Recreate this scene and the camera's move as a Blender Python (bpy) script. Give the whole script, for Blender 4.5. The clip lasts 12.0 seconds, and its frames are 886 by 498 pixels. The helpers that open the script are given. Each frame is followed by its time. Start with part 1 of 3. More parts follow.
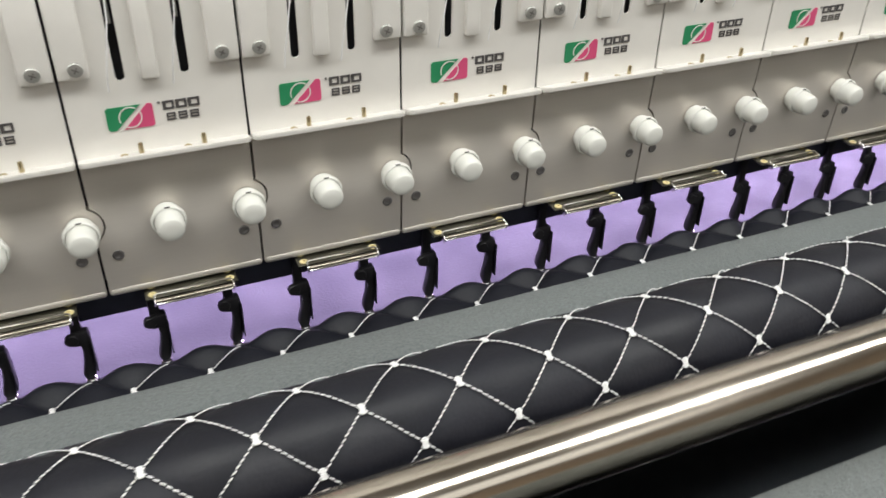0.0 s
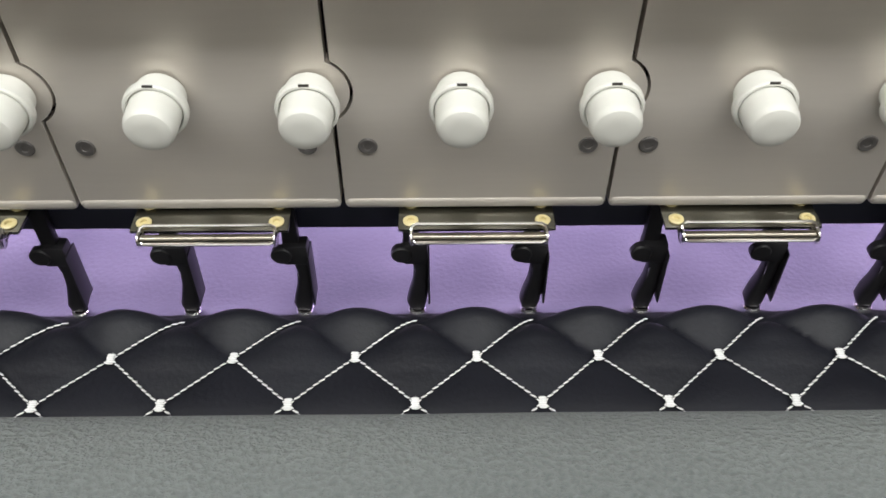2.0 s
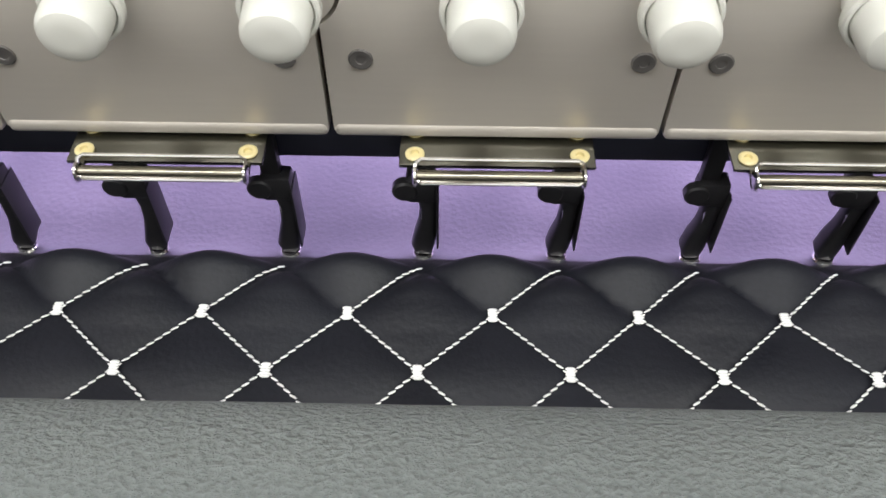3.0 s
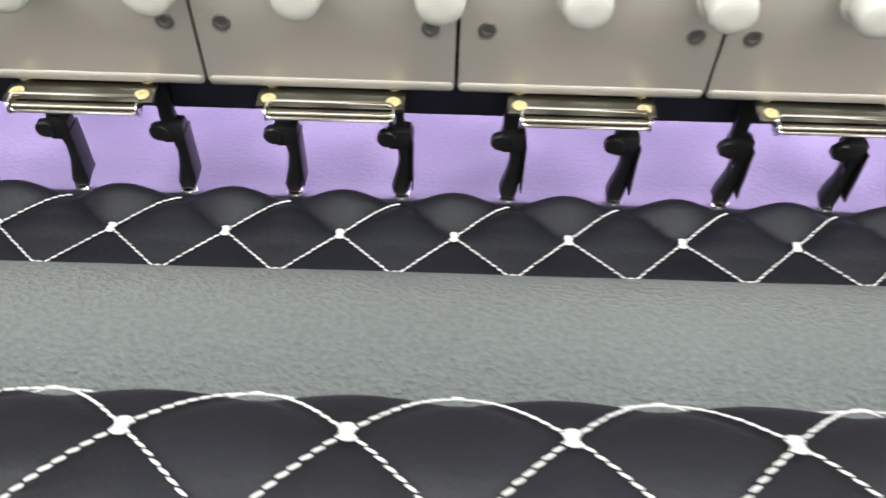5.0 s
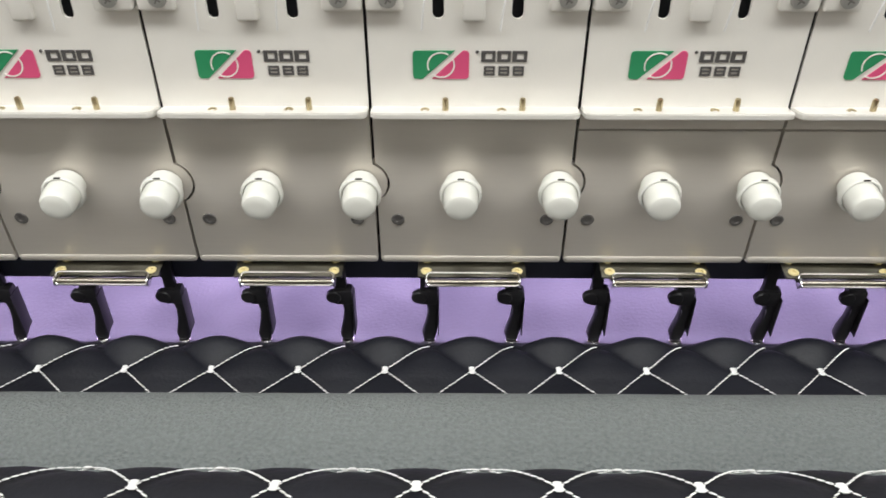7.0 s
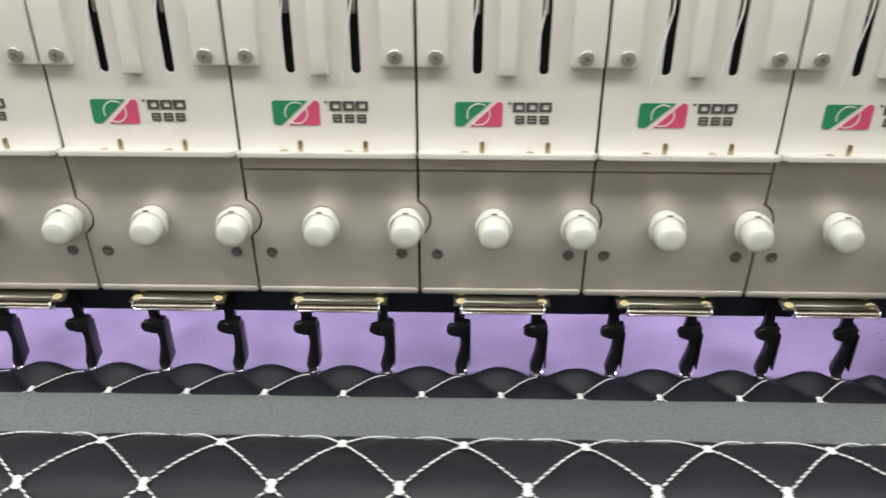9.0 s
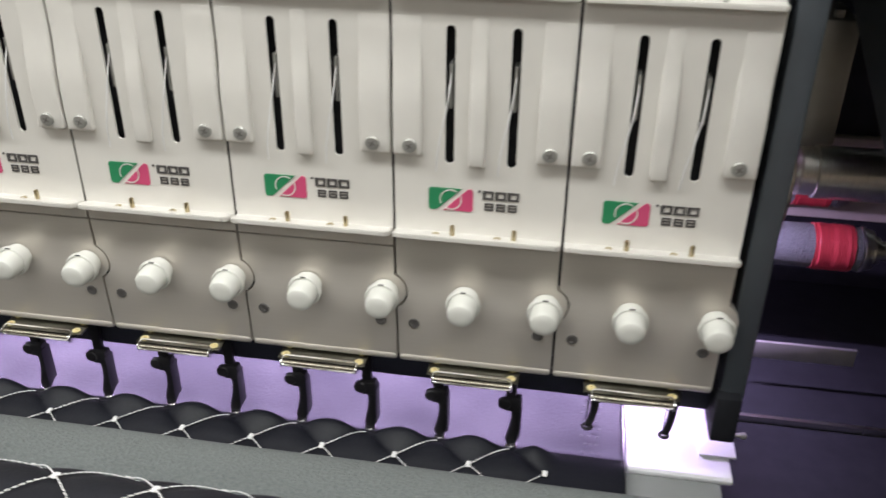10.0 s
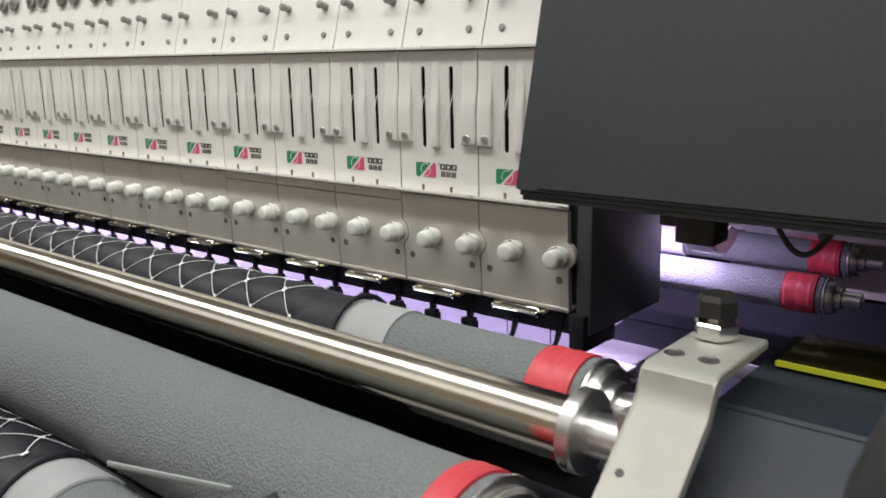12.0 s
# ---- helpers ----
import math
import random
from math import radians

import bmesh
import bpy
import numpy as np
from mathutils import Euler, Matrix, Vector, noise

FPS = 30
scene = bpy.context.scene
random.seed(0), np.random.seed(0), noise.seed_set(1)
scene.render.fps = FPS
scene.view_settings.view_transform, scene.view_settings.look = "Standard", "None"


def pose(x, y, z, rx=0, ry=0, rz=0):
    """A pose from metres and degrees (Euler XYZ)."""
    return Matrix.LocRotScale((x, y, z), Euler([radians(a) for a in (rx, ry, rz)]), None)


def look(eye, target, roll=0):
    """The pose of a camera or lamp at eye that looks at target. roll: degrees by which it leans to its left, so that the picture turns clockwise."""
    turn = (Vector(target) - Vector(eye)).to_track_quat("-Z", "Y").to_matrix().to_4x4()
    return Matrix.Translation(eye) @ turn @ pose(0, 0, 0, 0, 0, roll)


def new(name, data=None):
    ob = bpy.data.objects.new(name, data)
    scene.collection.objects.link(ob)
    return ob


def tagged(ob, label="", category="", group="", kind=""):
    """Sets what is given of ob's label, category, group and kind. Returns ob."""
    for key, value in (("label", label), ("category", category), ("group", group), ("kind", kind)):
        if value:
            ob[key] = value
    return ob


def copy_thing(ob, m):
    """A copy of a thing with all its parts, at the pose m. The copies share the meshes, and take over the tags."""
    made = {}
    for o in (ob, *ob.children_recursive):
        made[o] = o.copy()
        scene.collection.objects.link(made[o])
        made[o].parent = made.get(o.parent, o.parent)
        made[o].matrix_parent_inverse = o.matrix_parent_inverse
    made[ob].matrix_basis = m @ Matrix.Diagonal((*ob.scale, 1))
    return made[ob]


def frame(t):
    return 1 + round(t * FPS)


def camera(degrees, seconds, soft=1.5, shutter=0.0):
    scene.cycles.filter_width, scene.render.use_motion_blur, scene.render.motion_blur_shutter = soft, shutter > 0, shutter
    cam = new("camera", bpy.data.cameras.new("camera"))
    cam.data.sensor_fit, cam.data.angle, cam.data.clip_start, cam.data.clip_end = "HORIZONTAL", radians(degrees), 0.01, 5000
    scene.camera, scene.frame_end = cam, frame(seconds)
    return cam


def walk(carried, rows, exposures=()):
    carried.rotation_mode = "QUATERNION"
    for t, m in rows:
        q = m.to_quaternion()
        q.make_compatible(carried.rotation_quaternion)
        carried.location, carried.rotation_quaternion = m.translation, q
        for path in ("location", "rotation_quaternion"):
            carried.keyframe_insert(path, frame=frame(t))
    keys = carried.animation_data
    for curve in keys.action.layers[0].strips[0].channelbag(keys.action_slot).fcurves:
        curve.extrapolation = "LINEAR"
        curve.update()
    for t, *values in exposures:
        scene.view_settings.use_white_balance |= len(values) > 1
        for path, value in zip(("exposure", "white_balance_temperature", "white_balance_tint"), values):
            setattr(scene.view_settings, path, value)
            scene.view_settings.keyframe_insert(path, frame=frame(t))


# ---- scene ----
cam = camera(55.06, 12.0, soft=1.6, shutter=0.22)
walk(cam, [
    (0, pose(-1.2036, -0.4925, 1.3493, 56.998, -0.827, -23.597)),
    (0.5, pose(-1.0824, -0.4204, 1.3287, 54.242, -1.102, -16.477)),
    (1, pose(-0.9530, -0.3391, 1.2962, 50.093, -0.349, -8.433)),
    (1.5, pose(-0.8849, -0.2860, 1.2638, 48.233, 0.015, -3.412)),
    (2, pose(-0.8788, -0.2465, 1.2374, 45.819, -0.032, -0.619)),
    (2.5, pose(-0.8774, -0.2238, 1.2222, 43.360, 0.220, 0.821)),
    (2.7, pose(-0.8770, -0.2072, 1.2108, 41.586, 0.114, 0.990)),
    (4.3, pose(-0.8635, -0.1762, 1.1925, 34.825, -0.683, 1.051)),
    (4.5, pose(-0.8579, -0.2020, 1.1958, 38.041, -0.702, 1.303)),
    (5, pose(-0.8165, -0.2787, 1.2362, 41.710, -1.168, 1.221)),
    (5.5, pose(-0.6991, -0.3353, 1.2520, 47.171, -0.873, 1.680)),
    (6, pose(-0.6024, -0.3549, 1.3035, 46.858, -0.080, 1.112)),
    (6.5, pose(-0.5211, -0.3652, 1.3134, 49.590, 0.048, 0.559)),
    (7, pose(-0.4701, -0.3686, 1.3206, 51.715, 0.044, 0.373)),
    (7.5, pose(-0.4476, -0.3632, 1.3166, 52.873, 0.290, 0.228)),
    (7.7, pose(-0.4330, -0.3668, 1.3145, 53.600, 0.350, 0.100)),
    (9.3, pose(-0.2114, -0.4533, 1.3185, 59.851, -0.311, 2.129)),
    (9.5, pose(-0.1542, -0.4405, 1.3315, 58.942, 0.149, 3.948)),
    (10, pose(0.0036, -0.4512, 1.3544, 61.543, -0.536, 9.786)),
    (10.5, pose(0.1296, -0.4920, 1.3669, 65.648, -0.428, 17.043)),
    (11, pose(0.1822, -0.5066, 1.3124, 71.039, 0.580, 26.074)),
    (11.5, pose(0.3437, -0.5811, 1.2589, 76.022, 0.206, 34.955)),
    (12, pose(0.4990, -0.6452, 1.2544, 77.119, 1.110, 40.063)),
], exposures=[(0, 0.0), (1.5, 0.0), (2.5, 0.06), (2.7, 0.10), (4.3, 0.70), (4.6, 0.62), (5.0, 0.52), (5.5, 0.12), (6.5, 0.08), (7.5, 0.10), (9.5, 0.03), (12, 0.0)])

# ---- light ----
world = bpy.data.worlds.new("world")
scene.world = world
world.use_nodes = True
world.node_tree.nodes["Background"].inputs[0].default_value = (0.9, 0.92, 1.0, 1)
world.node_tree.nodes["Background"].inputs[1].default_value = 0.05


def area_lamp(name, m, sx, sy, watts, colour):
    data = bpy.data.lights.new(name, "AREA")
    data.shape, data.size, data.size_y, data.energy, data.color = "RECTANGLE", sx, sy, watts, colour
    ob = new(name, data)
    ob.matrix_world = m
    return ob


# main row of ceiling tubes along the hall; rows at y -3.2 and 1.7 are added fill
for ly, lx, wide, watts in ((-0.80, -0.5, 0.42, 118), (-3.2, -0.5, 2.2, 42), (1.7, -0.5, 1.4, 70)):
    area_lamp("ceiling_and_fill_light", pose(lx, ly, 3.05), 6.0, wide, watts, (0.97, 0.975, 0.945))
# violet work strip under the machine heads, behind the needle beam
LED = (0.715, 0.55, 1.0)
area_lamp("led_strip_light", look((-0.845, 0.201, 1.0765), (-0.845, 0.185, 0.95)), 2.03, 0.004, 23.5, LED)

# ---- materials ----


def material(name, base, rough=0.5, metal=0.0, vary=0.08, grain=60.0, bump=0.0, bump_scale=400.0, stain=0.06, stretch=(1, 1, 1),
             spec=0.5, sheen=0.0, rough_vary=0.08, blotch=5.0, coat=0.0, relief=0.002):
    m = bpy.data.materials.new(name)
    m.use_nodes = True
    nt = m.node_tree
    n, l = nt.nodes, nt.links
    b = n["Principled BSDF"]
    tc = n.new("ShaderNodeTexCoord")
    mp = n.new("ShaderNodeMapping")
    mp.inputs["Scale"].default_value = stretch
    l.new(tc.outputs["Object"], mp.inputs["Vector"])
    fine = n.new("ShaderNodeTexNoise")
    fine.inputs["Scale"].default_value, fine.inputs["Detail"].default_value = grain, 5
    l.new(mp.outputs[0], fine.inputs["Vector"])
    wide = n.new("ShaderNodeTexNoise")
    wide.inputs["Scale"].default_value, wide.inputs["Detail"].default_value = blotch, 3
    l.new(tc.outputs["Object"], wide.inputs["Vector"])
    r1 = n.new("ShaderNodeMapRange")
    r1.inputs["From Min"].default_value, r1.inputs["From Max"].default_value = 0.3, 0.7
    r1.inputs["To Min"].default_value, r1.inputs["To Max"].default_value = 1 - vary, 1 + vary
    l.new(fine.outputs["Fac"], r1.inputs["Value"])
    r2 = n.new("ShaderNodeMapRange")
    r2.inputs["From Min"].default_value, r2.inputs["From Max"].default_value = 0.3, 0.7
    r2.inputs["To Min"].default_value, r2.inputs["To Max"].default_value = 1 - stain, 1 + stain
    l.new(wide.outputs["Fac"], r2.inputs["Value"])
    mul = n.new("ShaderNodeMath")
    mul.operation = "MULTIPLY"
    l.new(r1.outputs[0], mul.inputs[0])
    l.new(r2.outputs[0], mul.inputs[1])
    col = n.new("ShaderNodeVectorMath")
    col.operation = "SCALE"
    col.inputs[0].default_value = base[:3]
    l.new(mul.outputs[0], col.inputs["Scale"])
    l.new(col.outputs[0], b.inputs["Base Color"])
    rr = n.new("ShaderNodeMapRange")
    rr.inputs["From Min"].default_value, rr.inputs["From Max"].default_value = 0.3, 0.7
    rr.inputs["To Min"].default_value, rr.inputs["To Max"].default_value = max(0.02, rough - rough_vary), min(1, rough + rough_vary)
    l.new(wide.outputs["Fac"], rr.inputs["Value"])
    l.new(rr.outputs[0], b.inputs["Roughness"])
    b.inputs["Metallic"].default_value = metal
    b.inputs["Specular IOR Level"].default_value = spec
    b.inputs["Sheen Weight"].default_value = sheen
    b.inputs["Coat Weight"].default_value = coat
    if bump:
        bn = n.new("ShaderNodeTexNoise")
        bn.inputs["Scale"].default_value, bn.inputs["Detail"].default_value = bump_scale, 4
        l.new(mp.outputs[0], bn.inputs["Vector"])
        bp = n.new("ShaderNodeBump")
        bp.inputs["Strength"].default_value, bp.inputs["Distance"].default_value = bump, relief
        l.new(bn.outputs["Fac"], bp.inputs["Height"])
        l.new(bp.outputs[0], b.inputs["Normal"])
    return m


M_COVER = material("white_enamel", (0.74, 0.72, 0.68), 0.38, vary=0.02, bump=0.05, bump_scale=900, stain=0.03)
M_PANEL = material("brushed_grey_paint", (0.71, 0.66, 0.60), 0.34, metal=0.32, vary=0.012, grain=120, stretch=(0.3, 1, 4), bump=0.02, bump_scale=500, stain=0.05)
M_KNOB = material("white_plastic", (0.77, 0.77, 0.72), 0.4, vary=0.015, stain=0.02)
M_BLACK = material("black_oxide_steel", (0.028, 0.027, 0.030), 0.38, metal=0.3, vary=0.2)
M_BEAM = material("blue_black_beam", (0.030, 0.032, 0.050), 0.5, vary=0.2)
M_VOID = material("void_shade", (0.042, 0.043, 0.048), 0.8, vary=0.2)
M_STEEL = material("polished_steel", (0.66, 0.60, 0.52), 0.20, metal=1.0, vary=0.04, grain=60, stretch=(0.05, 1, 1), stain=0.10, rough_vary=0.06)
M_ROD = material("dull_rod_steel", (0.24, 0.22, 0.18), 0.24, metal=1.0, vary=0.05)
M_CHROME = material("chrome", (0.78, 0.77, 0.75), 0.13, metal=1.0, vary=0.03)
M_ALU = material("machined_aluminium", (0.62, 0.61, 0.60), 0.30, metal=1.0, vary=0.05, grain=200)
M_SCREW = material("screw_steel", (0.42, 0.42, 0.40), 0.48, metal=0.7, vary=0.08)
M_SCREW_DARK = material("dark_screw", (0.055, 0.052, 0.05), 0.4, metal=0.7, vary=0.1)
M_PANEL_SCREW = material("grey_socket_screw", (0.17, 0.16, 0.155), 0.45, metal=0.3, vary=0.1)
M_PEG = material("grey_peg_steel", (0.27, 0.265, 0.25), 0.45, metal=0.4, vary=0.1)
M_REAR = material("warm_grey_rear_paint", (0.42, 0.38, 0.33), 0.6, vary=0.06)
M_BASE = material("matt_black_base", (0.014, 0.015, 0.019), 0.75, vary=0.2, spec=0.25)
M_COUPLING = material("brushed_coupling_steel", (0.80, 0.77, 0.72), 0.34, metal=1.0, vary=0.06, grain=120, stretch=(4, 1, 1))
M_BRASS = material("brass", (0.52, 0.44, 0.28), 0.3, metal=1.0, vary=0.06)
M_CREAM = material("cream_ceramic", (0.68, 0.58, 0.30), 0.3, vary=0.04)
M_PLATE = material("bracket_steel", (0.17, 0.168, 0.145), 0.26, metal=1.0, vary=0.06, grain=40)
M_LEATHER = material("black_leather", (0.0090, 0.0096, 0.0150), 0.57, vary=0.12, grain=500, bump=0.13, bump_scale=460, stain=0.15, spec=0.36, blotch=22)
M_THREAD = material("white_thread", (0.80, 0.80, 0.80), 0.6, vary=0.06, grain=900)
M_FELT = material("grey_felt", (0.186, 0.204, 0.203), 0.95, vary=0.14, grain=620, bump=0.95, bump_scale=620, stain=0.08, spec=0.1, sheen=0.08, stretch=(0.8, 1, 1), relief=0.003)
M_BAND = material("pale_backing_cloth", (0.31, 0.32, 0.32), 0.85, vary=0.04, bump=0.15, bump_scale=700)
M_RED = material("red_tape", (0.52, 0.045, 0.06), 0.45, vary=0.10, grain=120, stretch=(6, 0.5, 0.5), bump=0.2, bump_scale=180)
M_FRAME = material("dark_blue_grey_enamel", (0.090, 0.104, 0.120), 0.42, vary=0.06, bump=0.06, bump_scale=600)
M_CABINET = material("charcoal_enamel", (0.026, 0.031, 0.035), 0.38, vary=0.06, grain=300, bump=0.015, bump_scale=500, rough_vary=0.04)
M_HOUSING = material("slate_blue_enamel", (0.012, 0.017, 0.025), 0.6, vary=0.05, bump=0.06, bump_scale=700)
M_BRACKET = material("zinc_plate", (0.50, 0.49, 0.44), 0.42, metal=0.6, vary=0.05)
M_WHITE = material("white_plate", (0.82, 0.82, 0.84), 0.4, vary=0.02)
M_GREEN = material("green_print", (0.02, 0.24, 0.10), 0.45, vary=0.03)
M_PINK = material("magenta_print", (0.62, 0.075, 0.19), 0.45, vary=0.03)
M_INK = material("grey_print", (0.075, 0.07, 0.07), 0.5, vary=0.04)
M_YELLOW = material("yellow_edge", (0.72, 0.72, 0.05), 0.4, vary=0.03)
M_ACRYLIC = material("dark_amber_acrylic", (0.05, 0.042, 0.012), 0.12, vary=0.05)
M_RUBBER = material("black_rubber", (0.020, 0.020, 0.021), 0.55, vary=0.1)
M_CONCRETE = material("grey_floor_paint", (0.22, 0.22, 0.21), 0.5, vary=0.1, grain=20, bump=0.1, bump_scale=60)
M_WALL = material("hall_wall_paint", (0.48, 0.39, 0.30), 0.8, vary=0.04, grain=15)
M_CEIL = material("hall_ceiling", (0.66, 0.64, 0.60), 0.85, vary=0.04, grain=15)
M_FIT = material("light_housing", (0.75, 0.75, 0.73), 0.5, vary=0.02)

# ---- mesh helpers ----


def mesh_object(name, bm, mat, smooth=30):
    me = bpy.data.meshes.new(name)
    bmesh.ops.recalc_face_normals(bm, faces=bm.faces[:])
    bm.to_mesh(me)
    bm.free()
    me.materials.append(mat)
    if smooth:
        me.shade_smooth()
        me.set_sharp_from_angle(angle=radians(smooth))
    return new(name, me)


def part(name, bm, mat, parent, label="", smooth=30):
    ob = mesh_object(name, bm, mat, smooth)
    ob.parent = parent
    return tagged(ob, label)


def thing(name, label, category, group="", kind="", at=(0, 0, 0)):
    e = new(name)
    e.empty_display_size = 0.02
    e.location = at
    return tagged(e, label, category, group, kind)


def box(x0, x1, y0, y1, z0, z1, bevel=0.0, seg=2, bm=None):
    bm = bm or bmesh.new()
    vs = bmesh.ops.create_cube(bm, size=1)["verts"]
    for v in vs:
        v.co = Vector((x0 + (v.co.x + 0.5) * (x1 - x0), y0 + (v.co.y + 0.5) * (y1 - y0), z0 + (v.co.z + 0.5) * (z1 - z0)))
    if bevel:
        es = list({e for v in vs for e in v.link_edges})
        bmesh.ops.bevel(bm, geom=es, offset=bevel, segments=seg, affect="EDGES", profile=0.5)
    return bm


def turned(profile, m=None, seg=24, bm=None):
    """A turned solid: (radius, height) rows, round the local z axis, closed at both ends."""
    bm = bm or bmesh.new()
    rings = []
    for r, h in profile:
        ring = [bm.verts.new((max(r, 1e-5) * math.cos(2 * math.pi * i / seg), max(r, 1e-5) * math.sin(2 * math.pi * i / seg), h)) for i in range(seg)]
        rings.append(ring)
    for a, b in zip(rings, rings[1:]):
        for i in range(seg):
            bm.faces.new((a[i], a[(i + 1) % seg], b[(i + 1) % seg], b[i]))
    bm.faces.new(rings[0])
    bm.faces.new(rings[-1])
    if m is not None:
        bmesh.ops.transform(bm, matrix=m, verts=[v for ring in rings for v in ring])
    return bm


def plate(outer, holes, y0, y1, m=None, bevel=0.0):
    """A sheet in the x-z plane with openings through it, from y0 (front) to y1."""
    bm = bmesh.new()
    edges = []
    for loop in [outer] + list(holes):
        vs = [bm.verts.new((x, y0, z)) for x, z in loop]
        edges += [bm.edges.new((vs[i], vs[(i + 1) % len(vs)])) for i in range(len(vs))]
    bmesh.ops.triangle_fill(bm, edges=edges, use_beauty=True, use_dissolve=False)
    ext = bmesh.ops.extrude_face_region(bm, geom=bm.faces[:])
    for v in ext["geom"]:
        if isinstance(v, bmesh.types.BMVert):
            v.co.y = y1
    if m is not None:
        bmesh.ops.transform(bm, matrix=m, verts=bm.verts[:])
    return bm


def arc(cx, cz, r, a0, a1, n):
    return [(cx + r * math.cos(radians(a0 + (a1 - a0) * i / n)), cz + r * math.sin(radians(a0 + (a1 - a0) * i / n))) for i in range(n + 1)]


def tube(points, r, seg=8, bm=None, closed=False):
    bm = bm or bmesh.new()
    pts = [Vector(p) for p in points]
    rings = []
    for i, p in enumerate(pts):
        if closed:
            d = (pts[(i + 1) % len(pts)] - pts[i - 1]).normalized()
        else:
            d = (pts[min(i + 1, len(pts) - 1)] - pts[max(i - 1, 0)]).normalized()
        u = d.orthogonal().normalized() if not rings else (last - d * last.dot(d)).normalized()
        last = u
        w = d.cross(u)
        rings.append([bm.verts.new(p + u * (r * math.cos(2 * math.pi * k / seg)) + w * (r * math.sin(2 * math.pi * k / seg))) for k in range(seg)])
    pairs = list(zip(rings, rings[1:])) + ([(rings[-1], rings[0])] if closed else [])
    for a, b in pairs:
        for k in range(seg):
            bm.faces.new((a[k], a[(k + 1) % seg], b[(k + 1) % seg], b[k]))
    if not closed:
        bm.faces.new(rings[0])
        bm.faces.new(rings[-1])
    return bm


ALONG_X = Matrix.Rotation(radians(90), 4, "Y")       # local z becomes world x
OUT = Matrix.Rotation(radians(90), 4, "X")           # local z becomes world -y
P = 0.1016                                           # pitch of the machine heads
X_LEFT = -1.85                                       # where the long parts run out of sight
FIRST = -17

# ---- the hall ----
def wall(name, x0, x1, y0, y1, z0, z1, mat):
    return tagged(mesh_object(name, box(x0, x1, y0, y1, z0, z1), mat, 0), "plain painted wall of the hall", "wall", kind="structure")


tagged(mesh_object("floor", box(-5, 4, -5, 4, -0.1, 0), M_CONCRETE, 0), "grey painted concrete workshop floor", "floor", kind="structure")
tagged(mesh_object("ceiling", box(-5, 4, -5, 4, 3.4, 3.5), M_CEIL, 0), "pale workshop ceiling", "ceiling", kind="structure")
wall("wall_north", -5, 4, 4, 4.15, 0, 3.4, M_WALL)
wall("wall_south", -5, 4, -5.15, -5, 0, 3.4, M_WALL)
wall("wall_west", -5.15, -5, -5, 4, 0, 3.4, M_WALL)
wall("wall_east", 4, 4.15, -5, 4, 0, 3.4, M_WALL)

# unseen ceiling fittings, added above the tubes and the two fill rows
for ly in (-0.80, -3.2, 1.7):
    t_ = thing("unseen_light_fitting", "long white light fitting, added unseen under the ceiling", "ceiling light", "ceiling light rows", at=(-0.5, ly, 3.4))
    part("housing", box(-3.05, 3.05, -0.16, 0.16, -0.33, -0.005, 0.01), M_FIT, t_)

# ---- machine body ----
body = thing("machine_body", "dark steel body of a multi-needle quilting machine", "machine body", kind="structure")
# dark filler behind the covers, its colour gives the shade in slots and seams
part("arm_front", box(X_LEFT, 0.104, 0.012, 0.060, 1.032, 1.262), M_VOID, body)
part("arm", box(X_LEFT, 0.104, 0.062, 0.32, 1.096, 1.262), M_VOID, body)
part("arm_top", box(X_LEFT, 0.104, 0.16, 0.40, 1.264, 1.80), M_VOID, body)
part("led_rail", box(X_LEFT, 0.172, 0.188, 0.214, 1.0775, 1.094, 0.001), M_ALU, body, "aluminium rail of the violet work light")
part("base", box(X_LEFT, 1.2, -0.02, 0.62, 0.55, 0.884, 0.004), M_BASE, body)
part("front_sill", box(X_LEFT, 1.2, -0.20, -0.03, 0.52, 0.86, 0.004), M_FRAME, body)
part("needle_bed", box(X_LEFT, 0.118, -0.028, 0.16, 0.884, 0.9435, 0.002), M_ALU, body)

# front box is the beam; rear box is added to cut off the violet light
beam = mesh_object("presser_beam", box(X_LEFT, 0.118, 0.0480, 0.060, 0.9830, 1.030, 0.0015, bm=box(X_LEFT, 0.118, 0.0185, 0.0306, 0.9925, 1.0145, 0.0012)), M_BEAM)
tagged(beam, "long blue-black steel beam under the machine heads with an added light stop", "beam")

# ---- machine heads ----
KX, KZ = (0.437 * P, 0.932 * P), 1.0740
Z_LOW, Z_TOP = 1.0216, 1.1150
GAP = 0.0008


def lower_outline(z_top):
    r_in, r_out = 0.0146, 0.0134
    xr = P - GAP
    dxr = xr - KX[1]
    dz = math.sqrt(r_out ** 2 - dxr ** 2)
    a = math.degrees(math.atan2(dz, dxr))
    right = arc(KX[1], KZ, r_out, -a, a, 14)
    xl = GAP
    cxl = KX[1] - P
    dxl = xl - cxl
    dz2 = math.sqrt(r_in ** 2 - dxl ** 2)
    a2 = math.degrees(math.atan2(dz2, dxl))
    left = arc(cxl, KZ, r_in, a2, -a2, 14)
    return [(xl, Z_LOW), (xr, Z_LOW)] + right + [(xr, z_top), (xl, z_top)] + left


# the lower panel leans out a little towards its top
LEAN = Matrix.Translation((0, 0, 1.05)) @ Matrix.Rotation(radians(2.6), 4, "X") @ Matrix.Translation((0, 0, -1.05))


